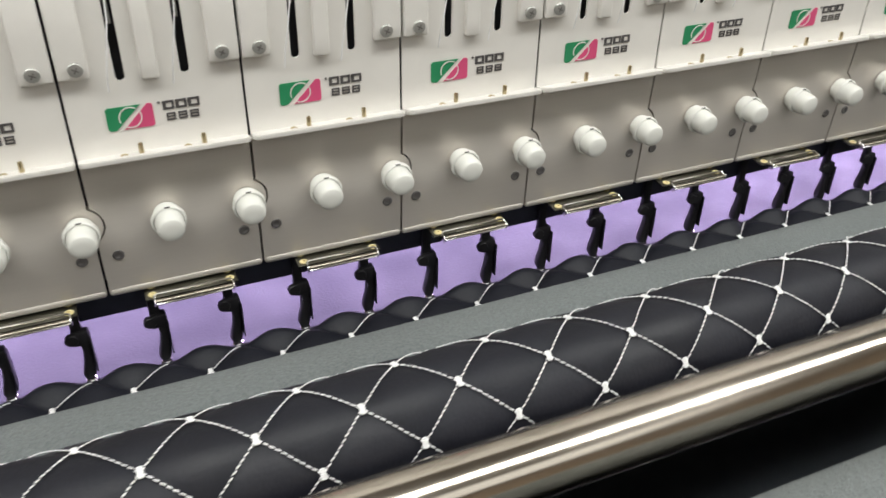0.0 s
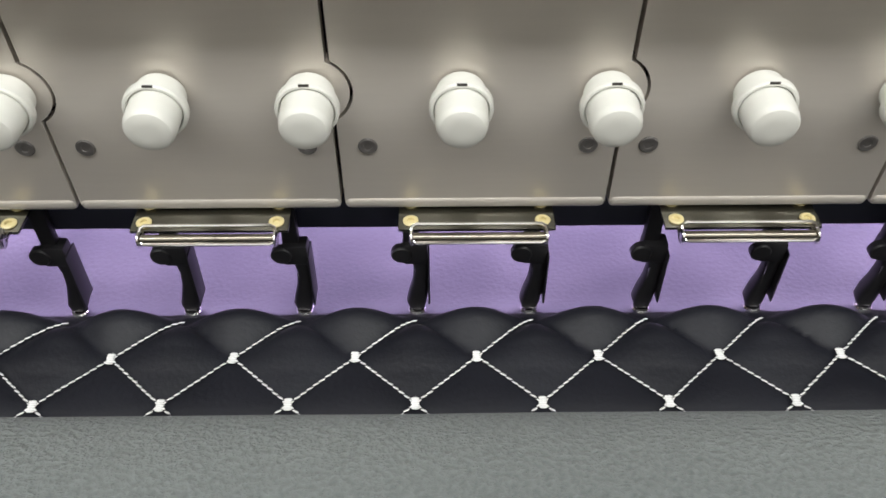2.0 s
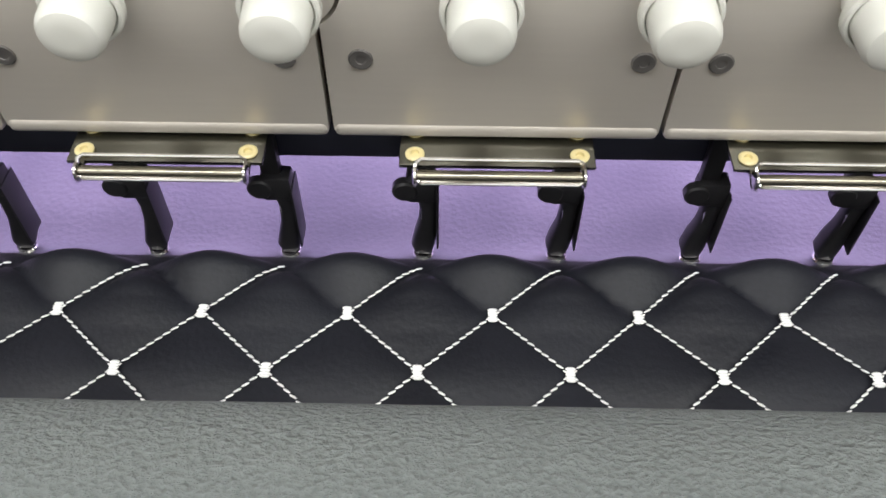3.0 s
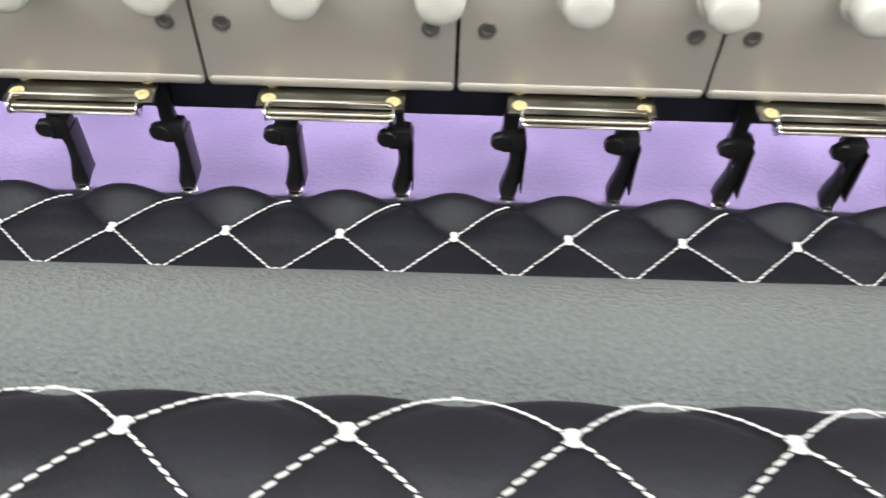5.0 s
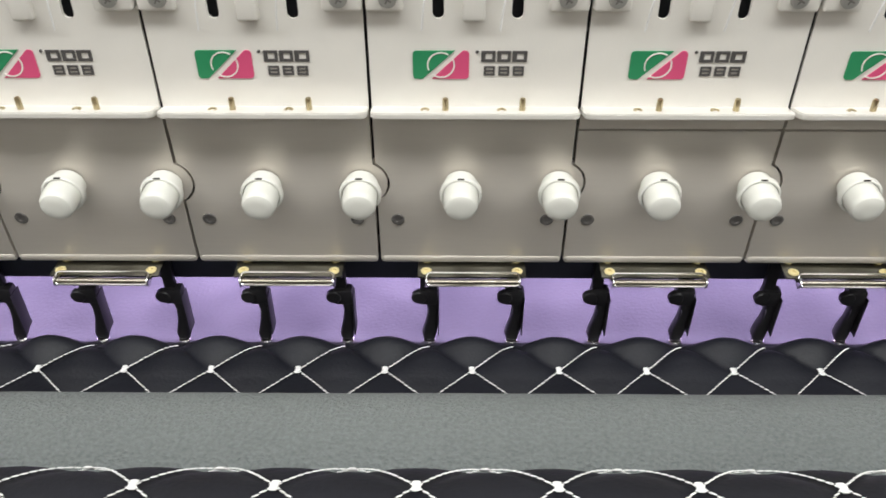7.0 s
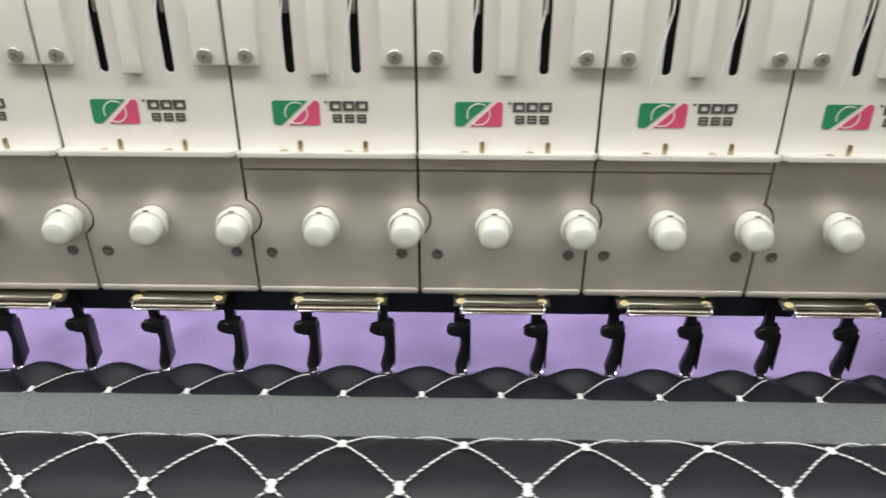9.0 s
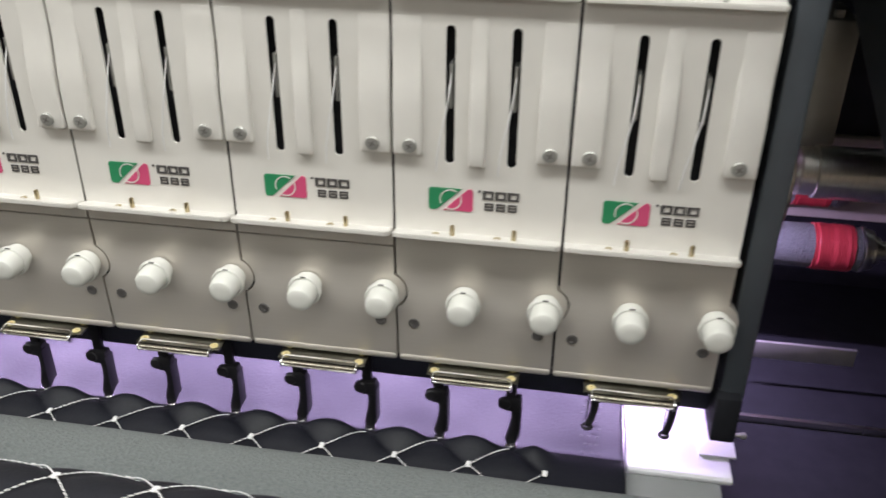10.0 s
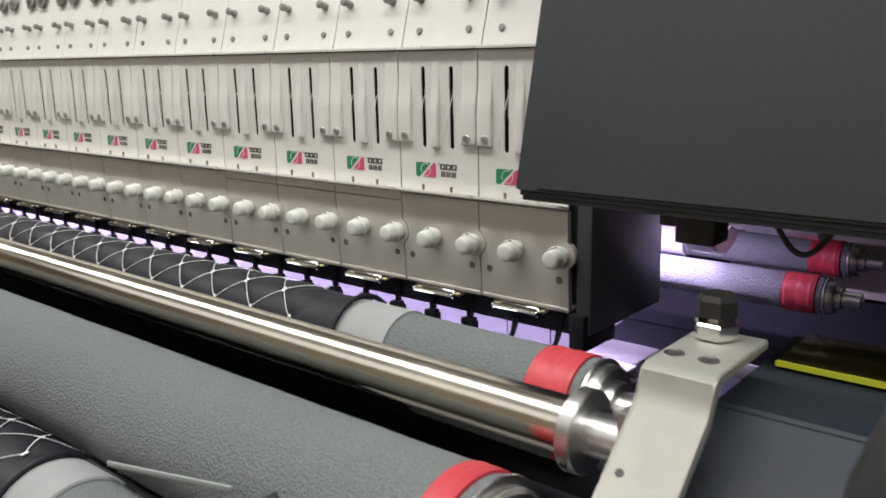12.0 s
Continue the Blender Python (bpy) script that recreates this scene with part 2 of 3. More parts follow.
def screw(parent, x, y, z, r, mat, cross=True, sunk=False):
    m = Matrix.Translation((x, y, z)) @ OUT
    if sunk:
        bm = turned([(r, -0.003), (r, 0.0002), (r * 0.86, 0.0006), (r * 0.46, 0.0005), (r * 0.42, 0.0002), (0.0, 0.0002)], m, 18)
        return part("screw", bm, mat, parent, "dark recessed hex screw")
    bm = turned([(r, -0.001), (r, 0.0012), (r * 0.88, 0.0017), (r * 0.45, 0.0019), (0.0, 0.0019)], m, 18)
    s = part("screw", bm, mat, parent, "steel cross-head screw")
    if cross:
        b2 = box(-r * 0.48, r * 0.48, -0.0021, -0.0012, -r * 0.09, r * 0.09)
        box(-r * 0.09, r * 0.09, -0.00205, -0.0012, -r * 0.48, r * 0.48, bm=b2)
        bmesh.ops.transform(b2, matrix=Matrix.Translation((x, y, z)) @ Matrix.Rotation(0.5, 4, "Y"), verts=b2.verts[:])
        part("screw_slot", b2, M_PANEL_SCREW, s, smooth=0)
    return s


def knob(parent, x, z):
    """A push knob: a flanged socket and a slightly tapered round cap."""
    y = -0.0015 - (z - 1.05) * 0.045
    tilt = Matrix.Translation((x, y, z)) @ Matrix.Rotation(radians(2.6), 4, "X") @ OUT
    k = part("knob", turned([(0.0086, -0.0005), (0.0089, 0.0090), (0.0087, 0.0170), (0.0083, 0.0188), (0.0075, 0.0199), (0.0061, 0.0205), (0.0030, 0.0207), (0.0, 0.0207)], tilt, 32), M_KNOB, parent, "round white plastic push knob")
    part("flange", turned([(0.0088, 0.0054), (0.0103, 0.0058), (0.0108, 0.0064), (0.0108, 0.0090), (0.0103, 0.0097), (0.0095, 0.0098), (0.0089, 0.0084)], tilt, 32), M_KNOB, k)
    part("thread_notch", box(-0.0017, 0.0017, -0.0002, 0.0004, -0.0004, 0.0003), M_SCREW_DARK, k, smooth=0).matrix_basis = Matrix.Translation((x, y - 0.0100, z + 0.0100))
    return k


def slot(x, z0, z1, r):
    return arc(x, z1, r, 0, 180, 8) + arc(x, z0, r, 180, 360, 8)


def lip(parent, name, z, y_front, y_back, corner, thick=0.0034, label="", rise=0.0):
    """A folded flange with rounded front corners."""
    o = [(GAP, 0), (P - GAP, 0)]
    d = y_back - y_front
    pts = [(GAP, y_back), (GAP, y_front + corner)]
    pts = [(GAP, d)] + arc(GAP + corner, corner, corner, 180, 270, 5) + arc(P - GAP - corner, corner, corner, 270, 360, 5) + [(P - GAP, d)]
    bm = plate(pts, [], 0, thick)
    # the outline lies in x-z: turn it flat
    bmesh.ops.transform(bm, matrix=Matrix.Translation((0, y_front, z)) @ Matrix(((1, 0, 0, 0), (0, 0, 1, 0), (0, 1, 0, 0), (0, 0, 0, 1))), verts=bm.verts[:])
    es = [e for e in bm.edges if len(e.link_faces) == 2 and e.calc_face_angle(0) > 1.0]
    bmesh.ops.bevel(bm, geom=es, offset=0.0006, segments=2, affect="EDGES")
    for v in bm.verts:
        v.co.z += rise * max(0.0, y_back - v.co.y)
    return part(name, bm, M_COVER, parent, label)


def stitched_mark(parent):
    """The maker's mark as plain printed shapes: two coloured halves with a pale ring and slash, and grey bars."""
    y = -0.00245
    x0, x1, z0, z1 = 0.0212, 0.0476, 1.1343, 1.1486
    cx, cz = (x0 + x1) / 2, (z0 + z1) / 2
    c = 0.0018
    green = arc(x0 + c, z1 - c, c, 180, 90, 5) + [(x1 - 0.0068, z1), (x0 + 0.0046, z0)] + arc(x0 + c, z0 + c, c, 270, 180, 5)
    pink = arc(x1 - c, z0 + c, c, 0, -90, 5) + [(x0 + 0.0090, z0), (x1 - 0.0030, z1)] + arc(x1 - c, z1 - c, c, 90, 0, 5)
    part("green_mark", plate(green, [], y, y + 0.0005), M_GREEN, parent, "green printed half of the badge", 0)
    part("magenta_mark", plate(pink, [], y, y + 0.0005), M_PINK, parent, "magenta printed half of the badge", 0)
    ring = bmesh.new()
    for a0, a1 in ((55, 205), (235, 385)):
        o = arc(cx, cz, 0.0066, a0, a1, 14) + arc(cx, cz, 0.0059, a1, a0, 14)
        b = plate(o, [], y - 0.0003, y + 0.0002)
        me = bpy.data.meshes.new("ring")
        b.to_mesh(me)
        b.free()
        ring.from_mesh(me)
        bpy.data.meshes.remove(me)
    part("ring_mark", ring, M_COVER, parent, smooth=0)
    for x, w in ((0.0532, 0.0066), (0.0606, 0.0064), (0.0677, 0.0069)):
        bar = plate([(x, 1.1430), (x + w, 1.1430), (x + w, 1.1485), (x, 1.1485)], [[(x + w * 0.30, 1.1443), (x + w * 0.30, 1.1472), (x + w * 0.78, 1.1472), (x + w * 0.78, 1.1443)]], y, y + 0.0005)
        part("print_bar", bar, M_INK, parent, smooth=0)
    for x in (0.0546, 0.0614, 0.0682):
        bar = plate([(x, 1.1360), (x + 0.0052, 1.1360), (x + 0.0052, 1.1408), (x, 1.1408)],
                    [[(x + 0.0010, 1.1370), (x + 0.0010, 1.1380), (x + 0.0042, 1.1380), (x + 0.0042, 1.1370)], [(x + 0.0010, 1.1389), (x + 0.0010, 1.1399), (x + 0.0042, 1.1399), (x + 0.0042, 1.1389)]], y, y + 0.0005)
        part("print_bar", bar, M_INK, parent, smooth=0)
    part("print_bar", turned([(0.0008, 0), (0.0008, 0.0005)], Matrix.Translation((0.0513, y + 0.0005, 1.1480)) @ OUT, 10), M_INK, parent, smooth=0)


def machine_head(z_top):
    h = thing("sewing_head", "white and grey twin-needle machine head with two knobs", "machine head", "row of machine heads")
    panel = part("lower_panel", plate(lower_outline(z_top), [], 0.0, 0.006, LEAN), M_PANEL, h, "brushed grey metal front panel")
    part("panel_edge", box(GAP, P - GAP, 0.0004, 0.022, 1.0190, 1.0246, 0.0022, 3), M_PANEL, panel)
    if z_top < 1.11:
        part("panel_strip", plate([(GAP, z_top + 0.0013), (P - GAP, z_top + 0.0013), (P - GAP, 1.1160), (GAP, 1.1160)], [], 0.0, 0.006, LEAN), M_PANEL, panel)
    screw(panel, 0.11 * P, 0.0, 1.05, 0.0036, M_PANEL_SCREW, sunk=True)
    screw(panel, 0.895 * P, 0.0, 1.05, 0.0036, M_PANEL_SCREW, sunk=True)
    for x in KX:
        knob(panel, x, KZ)
    zt = 1.2585
    slots = [slot(0.327 * P, 1.1665, 1.2410, 0.0026), slot(0.680 * P, 1.1665, 1.2410, 0.0026)]
    cover = part("upper_cover", plate([(GAP, 1.117), (P - GAP, 1.117), (P - GAP, zt), (GAP, zt)], slots, -0.002, -0.0004), M_COVER, h, "white enamelled cover with two thread slots")
    for name, x0, x1, z0 in (("side_pad", 0.008 * P, 0.175 * P, 1.1688), ("side_pad", 0.815 * P, 0.992 * P, 1.1688), ("centre_rib", 0.435 * P, 0.535 * P, 1.1640)):
        bm = box(x0, x1, -0.0064, -0.0012, z0, zt - 0.010, 0.0016, 3)
        long_edges = [e for e in bm.edges if abs(e.verts[0].co.z - e.verts[1].co.z) > 0.03]
        bmesh.ops.subdivide_edges(bm, edges=long_edges, cuts=8, use_grid_fill=True)
        for v in bm.verts:      # the raised strips run out into the sheet towards the top
            f = min(1.0, max(0.0, (v.co.z - 1.195) / 0.042))
            if v.co.y < -0.002:
                v.co.y += 0.0042 * f * f * (3 - 2 * f)
        part(name, bm, M_COVER, cover)
    screw(cover, 0.107 * P, -0.0064, 1.1752, 0.0041, M_SCREW)
    screw(cover, 0.892 * P, -0.0064, 1.1752, 0.0041, M_SCREW)
    low = lip(cover, "lower_lip", 1.1156, -0.0160, -0.001, 0.005, rise=0.28)
    lip(cover, "upper_lip", 1.2595, -0.0078, 0.004, 0.003, 0.003)
    for x in (0.36 * P, 0.72 * P):
        part("thread_pin", turned([(0.0015, 0), (0.0015, 0.0062), (0.0012, 0.0070), (0.0, 0.0072)], Matrix.Translation((x, -0.0092, 1.1206)), 12), M_BRASS, low, "small brass thread pin")
        part("eyelet", turned([(0.0023, 0), (0.0022, 0.0007), (0.0012, 0.0007), (0.0011, 0.0002)], Matrix.Translation((x - 0.0098, -0.0092, 1.1209)), 14), M_BRASS, low, "brass thread eyelet")
        part("lip_hole", turned([(0.0016, 0), (0.0016, 0.0003)], Matrix.Translation((x - 0.003, -0.003, 1.2624)), 12), M_SCREW_DARK, cover, smooth=0)
    for x in (0.327 * P, 0.680 * P):
        strand = [(x + 0.0004, 0.004, 1.222), (x, -0.0015, 1.212), (x - 0.0012, -0.0046, 1.200), (x - 0.0042, -0.0058, 1.184), (x - 0.0066, -0.0052, 1.171), (x - 0.0076, -0.0036, 1.159)]
        part("thread", tube(strand, 0.00045, 6), M_THREAD, cover, "loose white sewing thread")
        part("take_up_lever", box(x - 0.0011, x + 0.0011, 0.0005, 0.012, 1.196, 1.222, 0.0006), M_SCREW, cover, "bright steel take-up lever")
    stitched_mark(cover)
    # the plate above leans back
    back = Matrix.Translation((0, 0.004, 1.262)) @ Matrix.Rotation(radians(-16), 4, "X")
    top = part("top_cover", plate([(GAP, 0), (P - GAP, 0), (P - GAP, 0.46), (GAP, 0.46)], [], 0.0, 0.005, back), M_COVER, h, "white cover leaning back with screws and pegs")
    for x in (0.21 * P, 0.825 * P):
        s = screw(top, 0, 0, 0, 0.0034, M_PEG, cross=False)
        s.matrix_basis = back @ Matrix.Translation((x, -0.0004, 0.0165))
        for up, disc in ((0.048, False), (0.092, True), (0.138, True)):
            stem = back @ Matrix.Translation((x - 0.004, 0, up)) @ OUT
            peg = part("thread_peg", turned([(0.0042, -0.001), (0.0042, 0.0030), (0.0036, 0.0036), (0.0036, 0.0075), (0.0046, 0.0085), (0.0042, 0.0115), (0.0030, 0.0125), (0.0, 0.0126)], stem, 16), M_PEG, top, "grey steel thread peg")
            if disc:
                part("tension_disc", turned([(0.0036, 0.0030), (0.0125, 0.0042), (0.0135, 0.0056), (0.0125, 0.0070), (0.0036, 0.0080)], stem, 20), M_PEG, peg, "dull grey tension disc")
    return h


def thread_bracket():
    b = thing("thread_bracket", "steel bracket with a chrome rod and cream ceramic eyelets", "bracket", "row of thread brackets")
    c = 0.504 * P
    pl = part("plate", box(c - 0.030, c + 0.030, -0.0104, 0.034, 1.0170, 1.0184, 0.0004), M_PLATE, b)
    part("flange", box(c - 0.030, c + 0.030, 0.0310, 0.0330, 1.004, 1.0170), M_PLATE, b)
    for x in (0.256 * P, 0.752 * P):
        for y in (-0.0062, 0.0040):
            part("ceramic_eyelet", turned([(0.0022, 0), (0.0029, 0.0003), (0.0030, 0.0009), (0.0024, 0.0013), (0.0014, 0.0012), (0.0012, 0.0002)], Matrix.Translation((x, y, 1.0183)), 18), M_CREAM, pl, "cream ceramic thread eyelet")
    x0, x1 = 0.262 * P, 0.756 * P
    ry, rz = -0.0150, 1.0184
    part("rod", turned([(0.0019, 0), (0.0019, x1 - x0)], Matrix.Translation((x0, ry, rz)) @ ALONG_X, 14), M_ROD, b, "dull steel cross rod")
    for x in (x0 - 0.001, x1 - 0.0005):
        part("rod_end", turned([(0.0024, 0), (0.0032, 0.0004), (0.0032, 0.0011), (0.0024, 0.0015)], Matrix.Translation((x, ry, rz)) @ ALONG_X, 16), M_CHROME, b)
        part("lug", box(x, x + 0.0015, ry, -0.0100, 1.0168, 1.0186, 0.0003), M_PLATE, b)
    # the guard wire runs over and behind the rod, and back along its underside
    wz, wy = 1.0224, -0.0118
    loop = [(x0, ry - 0.0014, rz - 0.0002), (x0 - 0.0004, ry + 0.0006, rz + 0.0016), (x0, wy - 0.0006, wz - 0.0006), (x0 + 0.0016, wy, wz), (x1 - 0.0016, wy, wz), (x1, wy - 0.0006, wz - 0.0006),
            (x1 + 0.0004, ry + 0.0006, rz + 0.0016), (x1, ry - 0.0014, rz - 0.0002), (x1 - 0.0016, ry - 0.0022, rz - 0.0006), (x0 + 0.0016, ry - 0.0022, rz - 0.0006)]
    part("wire_loop", tube(loop, 0.0007, 8, closed=True), M_CHROME, b, "bent chrome wire guard")
    return b


def presser_foot():
    f = thing("presser_foot", "black steel presser foot lowered onto the leather", "presser foot", "row of presser feet")
    part("arm", box(-0.0052, 0.0018, 0.0085, 0.0130, 0.983, 1.0165, 0.0010), M_BLACK, f)
    part("clamp_block", box(-0.0056, 0.0054, 0.0055, 0.0135, 0.979, 0.990, 0.0014), M_BLACK, f)
    part("clamp_screw", turned([(0.0045, 0), (0.0045, 0.003), (0.0039, 0.0037), (0.002, 0.0038)], Matrix.Translation((-0.0058, 0.0085, 0.9850)) @ OUT, 18), M_BLACK, f)
    bm = bmesh.new()
    rings = []
    for z, cy, cx, rx, ry in ((0.982, 0.0095, 0.0020, 0.0040, 0.0034), (0.974, 0.0098, 0.0022, 0.0032, 0.0032), (0.966, 0.0102, 0.0018, 0.0033, 0.0036), (0.959, 0.0104, 0.0010, 0.0042, 0.0042), (0.9535, 0.0098, 0.0, 0.0045, 0.0040), (0.9505, 0.0090, 0.0, 0.0034, 0.0034)):
        rings.append([bm.verts.new((cx + rx * math.copysign(abs(math.cos(k * math.pi / 8)) ** 0.6, math.cos(k * math.pi / 8)), cy + ry * math.copysign(abs(math.sin(k * math.pi / 8)) ** 0.6, math.sin(k * math.pi / 8)), z)) for k in range(16)])
    for a, b in zip(rings, rings[1:]):
        for k in range(16):
            bm.faces.new((a[k], a[(k + 1) % 16], b[(k + 1) % 16], b[k]))
    bm.faces.new(rings[0])
    bm.faces.new(rings[-1])
    part("boot", bm, M_BLACK, f, smooth=40)
    part("side_blade", box(0.0052, 0.0060, 0.0035, 0.0145, 0.956, 0.9860, 0.0004), M_BLACK, f)
    ring = [(0.0031 * math.cos(a), 0.0075 + 0.0031 * math.sin(a), 0.9492) for a in [k * math.pi / 9 for k in range(18)]]
    part("toe_ring", tube(ring, 0.0010, 6, closed=True), M_CHROME, f, "polished ring at the toe")
    part("needle", turned([(0.0006, 0.0), (0.0006, 0.030)], Matrix.Translation((0, 0.0075, 0.9495)), 6), M_CHROME, f, "thin steel needle")
    return f


def raised_foot():
    f = thing("presser_foot", "thin black presser foot raised off the bed", "presser foot", "row of presser feet")
    bm = bmesh.new()
    rings = []
    for z, cy, cx, rx, ry in ((1.0165, 0.0120, 0.0044, 0.0040, 0.0026), (1.004, 0.0120, 0.0044, 0.0040, 0.0026), (0.994, 0.0110, 0.0042, 0.0030, 0.0024), (0.986, 0.0090, 0.0036, 0.0026, 0.0022), (0.980, 0.0066, 0.0022, 0.0024, 0.0020), (0.9765, 0.0050, 0.0006, 0.0020, 0.0018)):
        rings.append([bm.verts.new((cx + rx * math.copysign(abs(math.cos(k * math.pi / 6)) ** 0.6, math.cos(k * math.pi / 6)), cy + ry * math.copysign(abs(math.sin(k * math.pi / 6)) ** 0.6, math.sin(k * math.pi / 6)), z)) for k in range(12)])
    for a, b in zip(rings, rings[1:]):
        for k in range(12):
            bm.faces.new((a[k], a[(k + 1) % 12], b[(k + 1) % 12], b[k]))
    bm.faces.new(rings[0])
    bm.faces.new(rings[-1])
    part("hook", bm, M_BLACK, f, smooth=40)
    ring = [(0.0029 * math.cos(a), 0.0047 + 0.0029 * math.sin(a), 0.9755) for a in [k * math.pi / 9 for k in range(18)]]
    part("toe_ring", tube(ring, 0.0012, 6, closed=True), M_BLACK, f)
    part("needle", turned([(0.0006, 0.0), (0.0006, 0.034)], Matrix.Translation((-0.001, 0.0047, 0.977)), 6), M_CHROME, f, "thin steel needle")
    return f


head = machine_head(Z_TOP)
head_low = machine_head(1.1062)
bracket = thread_bracket()
foot = presser_foot()
foot_up = raised_foot()
NEEDLE = 0.0268
for k in range(FIRST, 1):
    src = head_low if k in (-4, -3, -2) else head
    at = Matrix.Translation((k * P, 0, 0))
    if k == 0:
        head.matrix_basis = at
    elif k == -2:
        head_low.matrix_basis = at
    else:
        copy_thing(src, at)
    if k == 0:
        bracket.matrix_basis = at
    else:
        copy_thing(bracket, at)
    for j in (0, 1):
        atf = Matrix.Translation((k * P + NEEDLE + j * P / 2, 0.004, 0))
        if k == 0 and j == 0:
            foot_up.matrix_basis = atf
        elif k == 0:
            copy_thing(foot_up, atf)
        elif k == -1 and j == 0:
            foot.matrix_basis = atf
        else:
            copy_thing(foot, atf)

# ---- rollers ----
A_C, A_R = (-0.1180, 0.9848), 0.0390
B_C, B_R = (-0.1935, 1.0330), 0.0303
S_C, S_R = (-0.2504, 1.0428), 0.0176
C_C, C_R = (-0.3360, 0.9985), 0.0470


def felt_roller(name, label, c, r, x_felt, x_tape, x_cap, x_left=X_LEFT, tape=0.0012):
    t_ = thing(name, label, "roller", "felt-covered rollers", at=(0, c[0], c[1]))
    n = 160
    bm = bmesh.new()
    rings = []
    for i in range(n + 1):
        x = x_left + (x_felt - x_left) * i / n
        ring = []
        for k in range(48):
            a = 2 * math.pi * k / 48
            rr = r + 0.0004 * noise.noise((x * 18, math.cos(a) * 2, math.sin(a) * 2))
            ring.append(bm.verts.new((x, rr * math.cos(a), rr * math.sin(a))))
        rings.append(ring)
    for a, b in zip(rings, rings[1:]):
        for k in range(48):
            bm.faces.new((a[k], a[(k + 1) % 48], b[(k + 1) % 48], b[k]))
    bm.faces.new(rings[0])
    bm.faces.new(rings[-1])
    part("felt_cover", bm, M_FELT, t_, "coarse grey felt wrapping")
    w = x_tape - x_felt
    prof = [(r - 0.002, 0)]
    for i in range(9):      # overlapping turns of the tape
        prof += [(r + tape * (0.7 + 0.5 * ((i * 7) % 4) / 3), w * i / 9 + 0.0005), (r + tape * (0.6 + 0.5 * ((i * 5) % 3) / 2), w * (i + 1) / 9 - 0.0005)]
    prof += [(r - 0.002, w)]
    part("red_tape", turned(prof, Matrix.Translation((x_felt - 0.001, 0, 0)) @ ALONG_X, 48), M_RED, t_, "red tape wound round the roller end")
    d = x_cap - x_tape
    part("felt_edge", turned([(r * 0.80, 0), (r * 0.985, 0.0002), (r * 0.985, 0.0055), (r * 0.80, 0.0060)], Matrix.Translation((x_tape - 0.0008, 0, 0)) @ ALONG_X, 48), M_FELT, t_, "cut felt edge past the tape")
    part("roller_end", turned([(r * 0.80, 0.004), (r * 1.02, 0.0062), (r * 1.03, 0.0070), (r * 1.02, 0.0085), (r * 0.92, 0.0090), (r * 0.92, d * 0.85), (r * 0.86, d), (r * 0.62, d), (r * 0.60, d + 0.006), (r * 0.42, d + 0.007), (r * 0.42, d + 0.024), (0.001, d + 0.024)], Matrix.Translation((x_tape, 0, 0)) @ ALONG_X, 40), M_ALU, t_, "turned aluminium roller end")
    return t_


felt_roller("felt_roller", "grey felt-covered roller beside the needle bed", A_C, A_R, 0.180, 0.208, 0.226)
felt_roller("felt_roller", "grey felt-covered roller carrying quilted leather, red-taped end", B_C, B_R, 0.205, 0.238, 0.254)
felt_roller("felt_roller", "large grey felt-covered roller with red-taped end", C_C, C_R, 0.240, 0.258, 0.273)
felt_roller("felt_roller", "felt-covered feed roller behind the heads, red tape", (0.256, 1.003), 0.0195, 0.214, 0.248, 0.264, x_left=0.0)
felt_roller("felt_roller", "felt-covered feed roller behind the heads, red tape", (0.346, 1.023), 0.0195, 0.212, 0.246, 0.262, x_left=0.0)
tagged(mesh_object("cloth_band", turned([(0.0190, 0), (0.0212, 0.0), (0.0212, 0.074), (0.0190, 0.075)], Matrix.Translation((-0.012, 0.346, 1.023)) @ ALONG_X, 40), M_WHITE), "white cloth band round the rear felt roller", "cloth")

rod = thing("steel_roller", "long polished steel pressing roller", "roller", at=(0, S_C[0], S_C[1]))
part("shaft", turned([(S_R - 0.0005, 0), (S_R, 0.0006), (S_R, 0.2605 - X_LEFT), (S_R - 0.0005, 0.2615 - X_LEFT)], Matrix.Translation((X_LEFT, 0, 0)) @ ALONG_X, 64), M_STEEL, rod)
part("collar", turned([(0.0240, 0), (0.0250, 0.001), (0.0250, 0.009), (0.0240, 0.010), (0.013, 0.010), (0.013, 0.040), (0.001, 0.040)], Matrix.Translation((0.262, 0, 0)) @ ALONG_X, 40), M_ALU, rod, "turned aluminium end collar")
part("set_screw", turned([(0.0025, 0), (0.0025, 0.0008), (0.001, 0.0008)], Matrix.Translation((0.267, -0.0216, -0.0125)) @ Matrix.Rotation(radians(30), 4, "X") @ OUT, 12), M_SCREW_DARK, rod)

# pale backing cloth that shows past the leather on the roller
tagged(mesh_object("backing_cloth", turned([(B_R - 0.001, 0), (B_R + 0.0016, 0.0), (B_R + 0.0020, 0.001), (B_R + 0.0018, 0.053), (B_R - 0.001, 0.0535)], Matrix.Translation((0.026, *B_C)) @ ALONG_X, 64), M_BAND), "pale grey backing cloth round the felt roller", "cloth")

# ---- leather ----
LEATHER_EDGE = 0.055


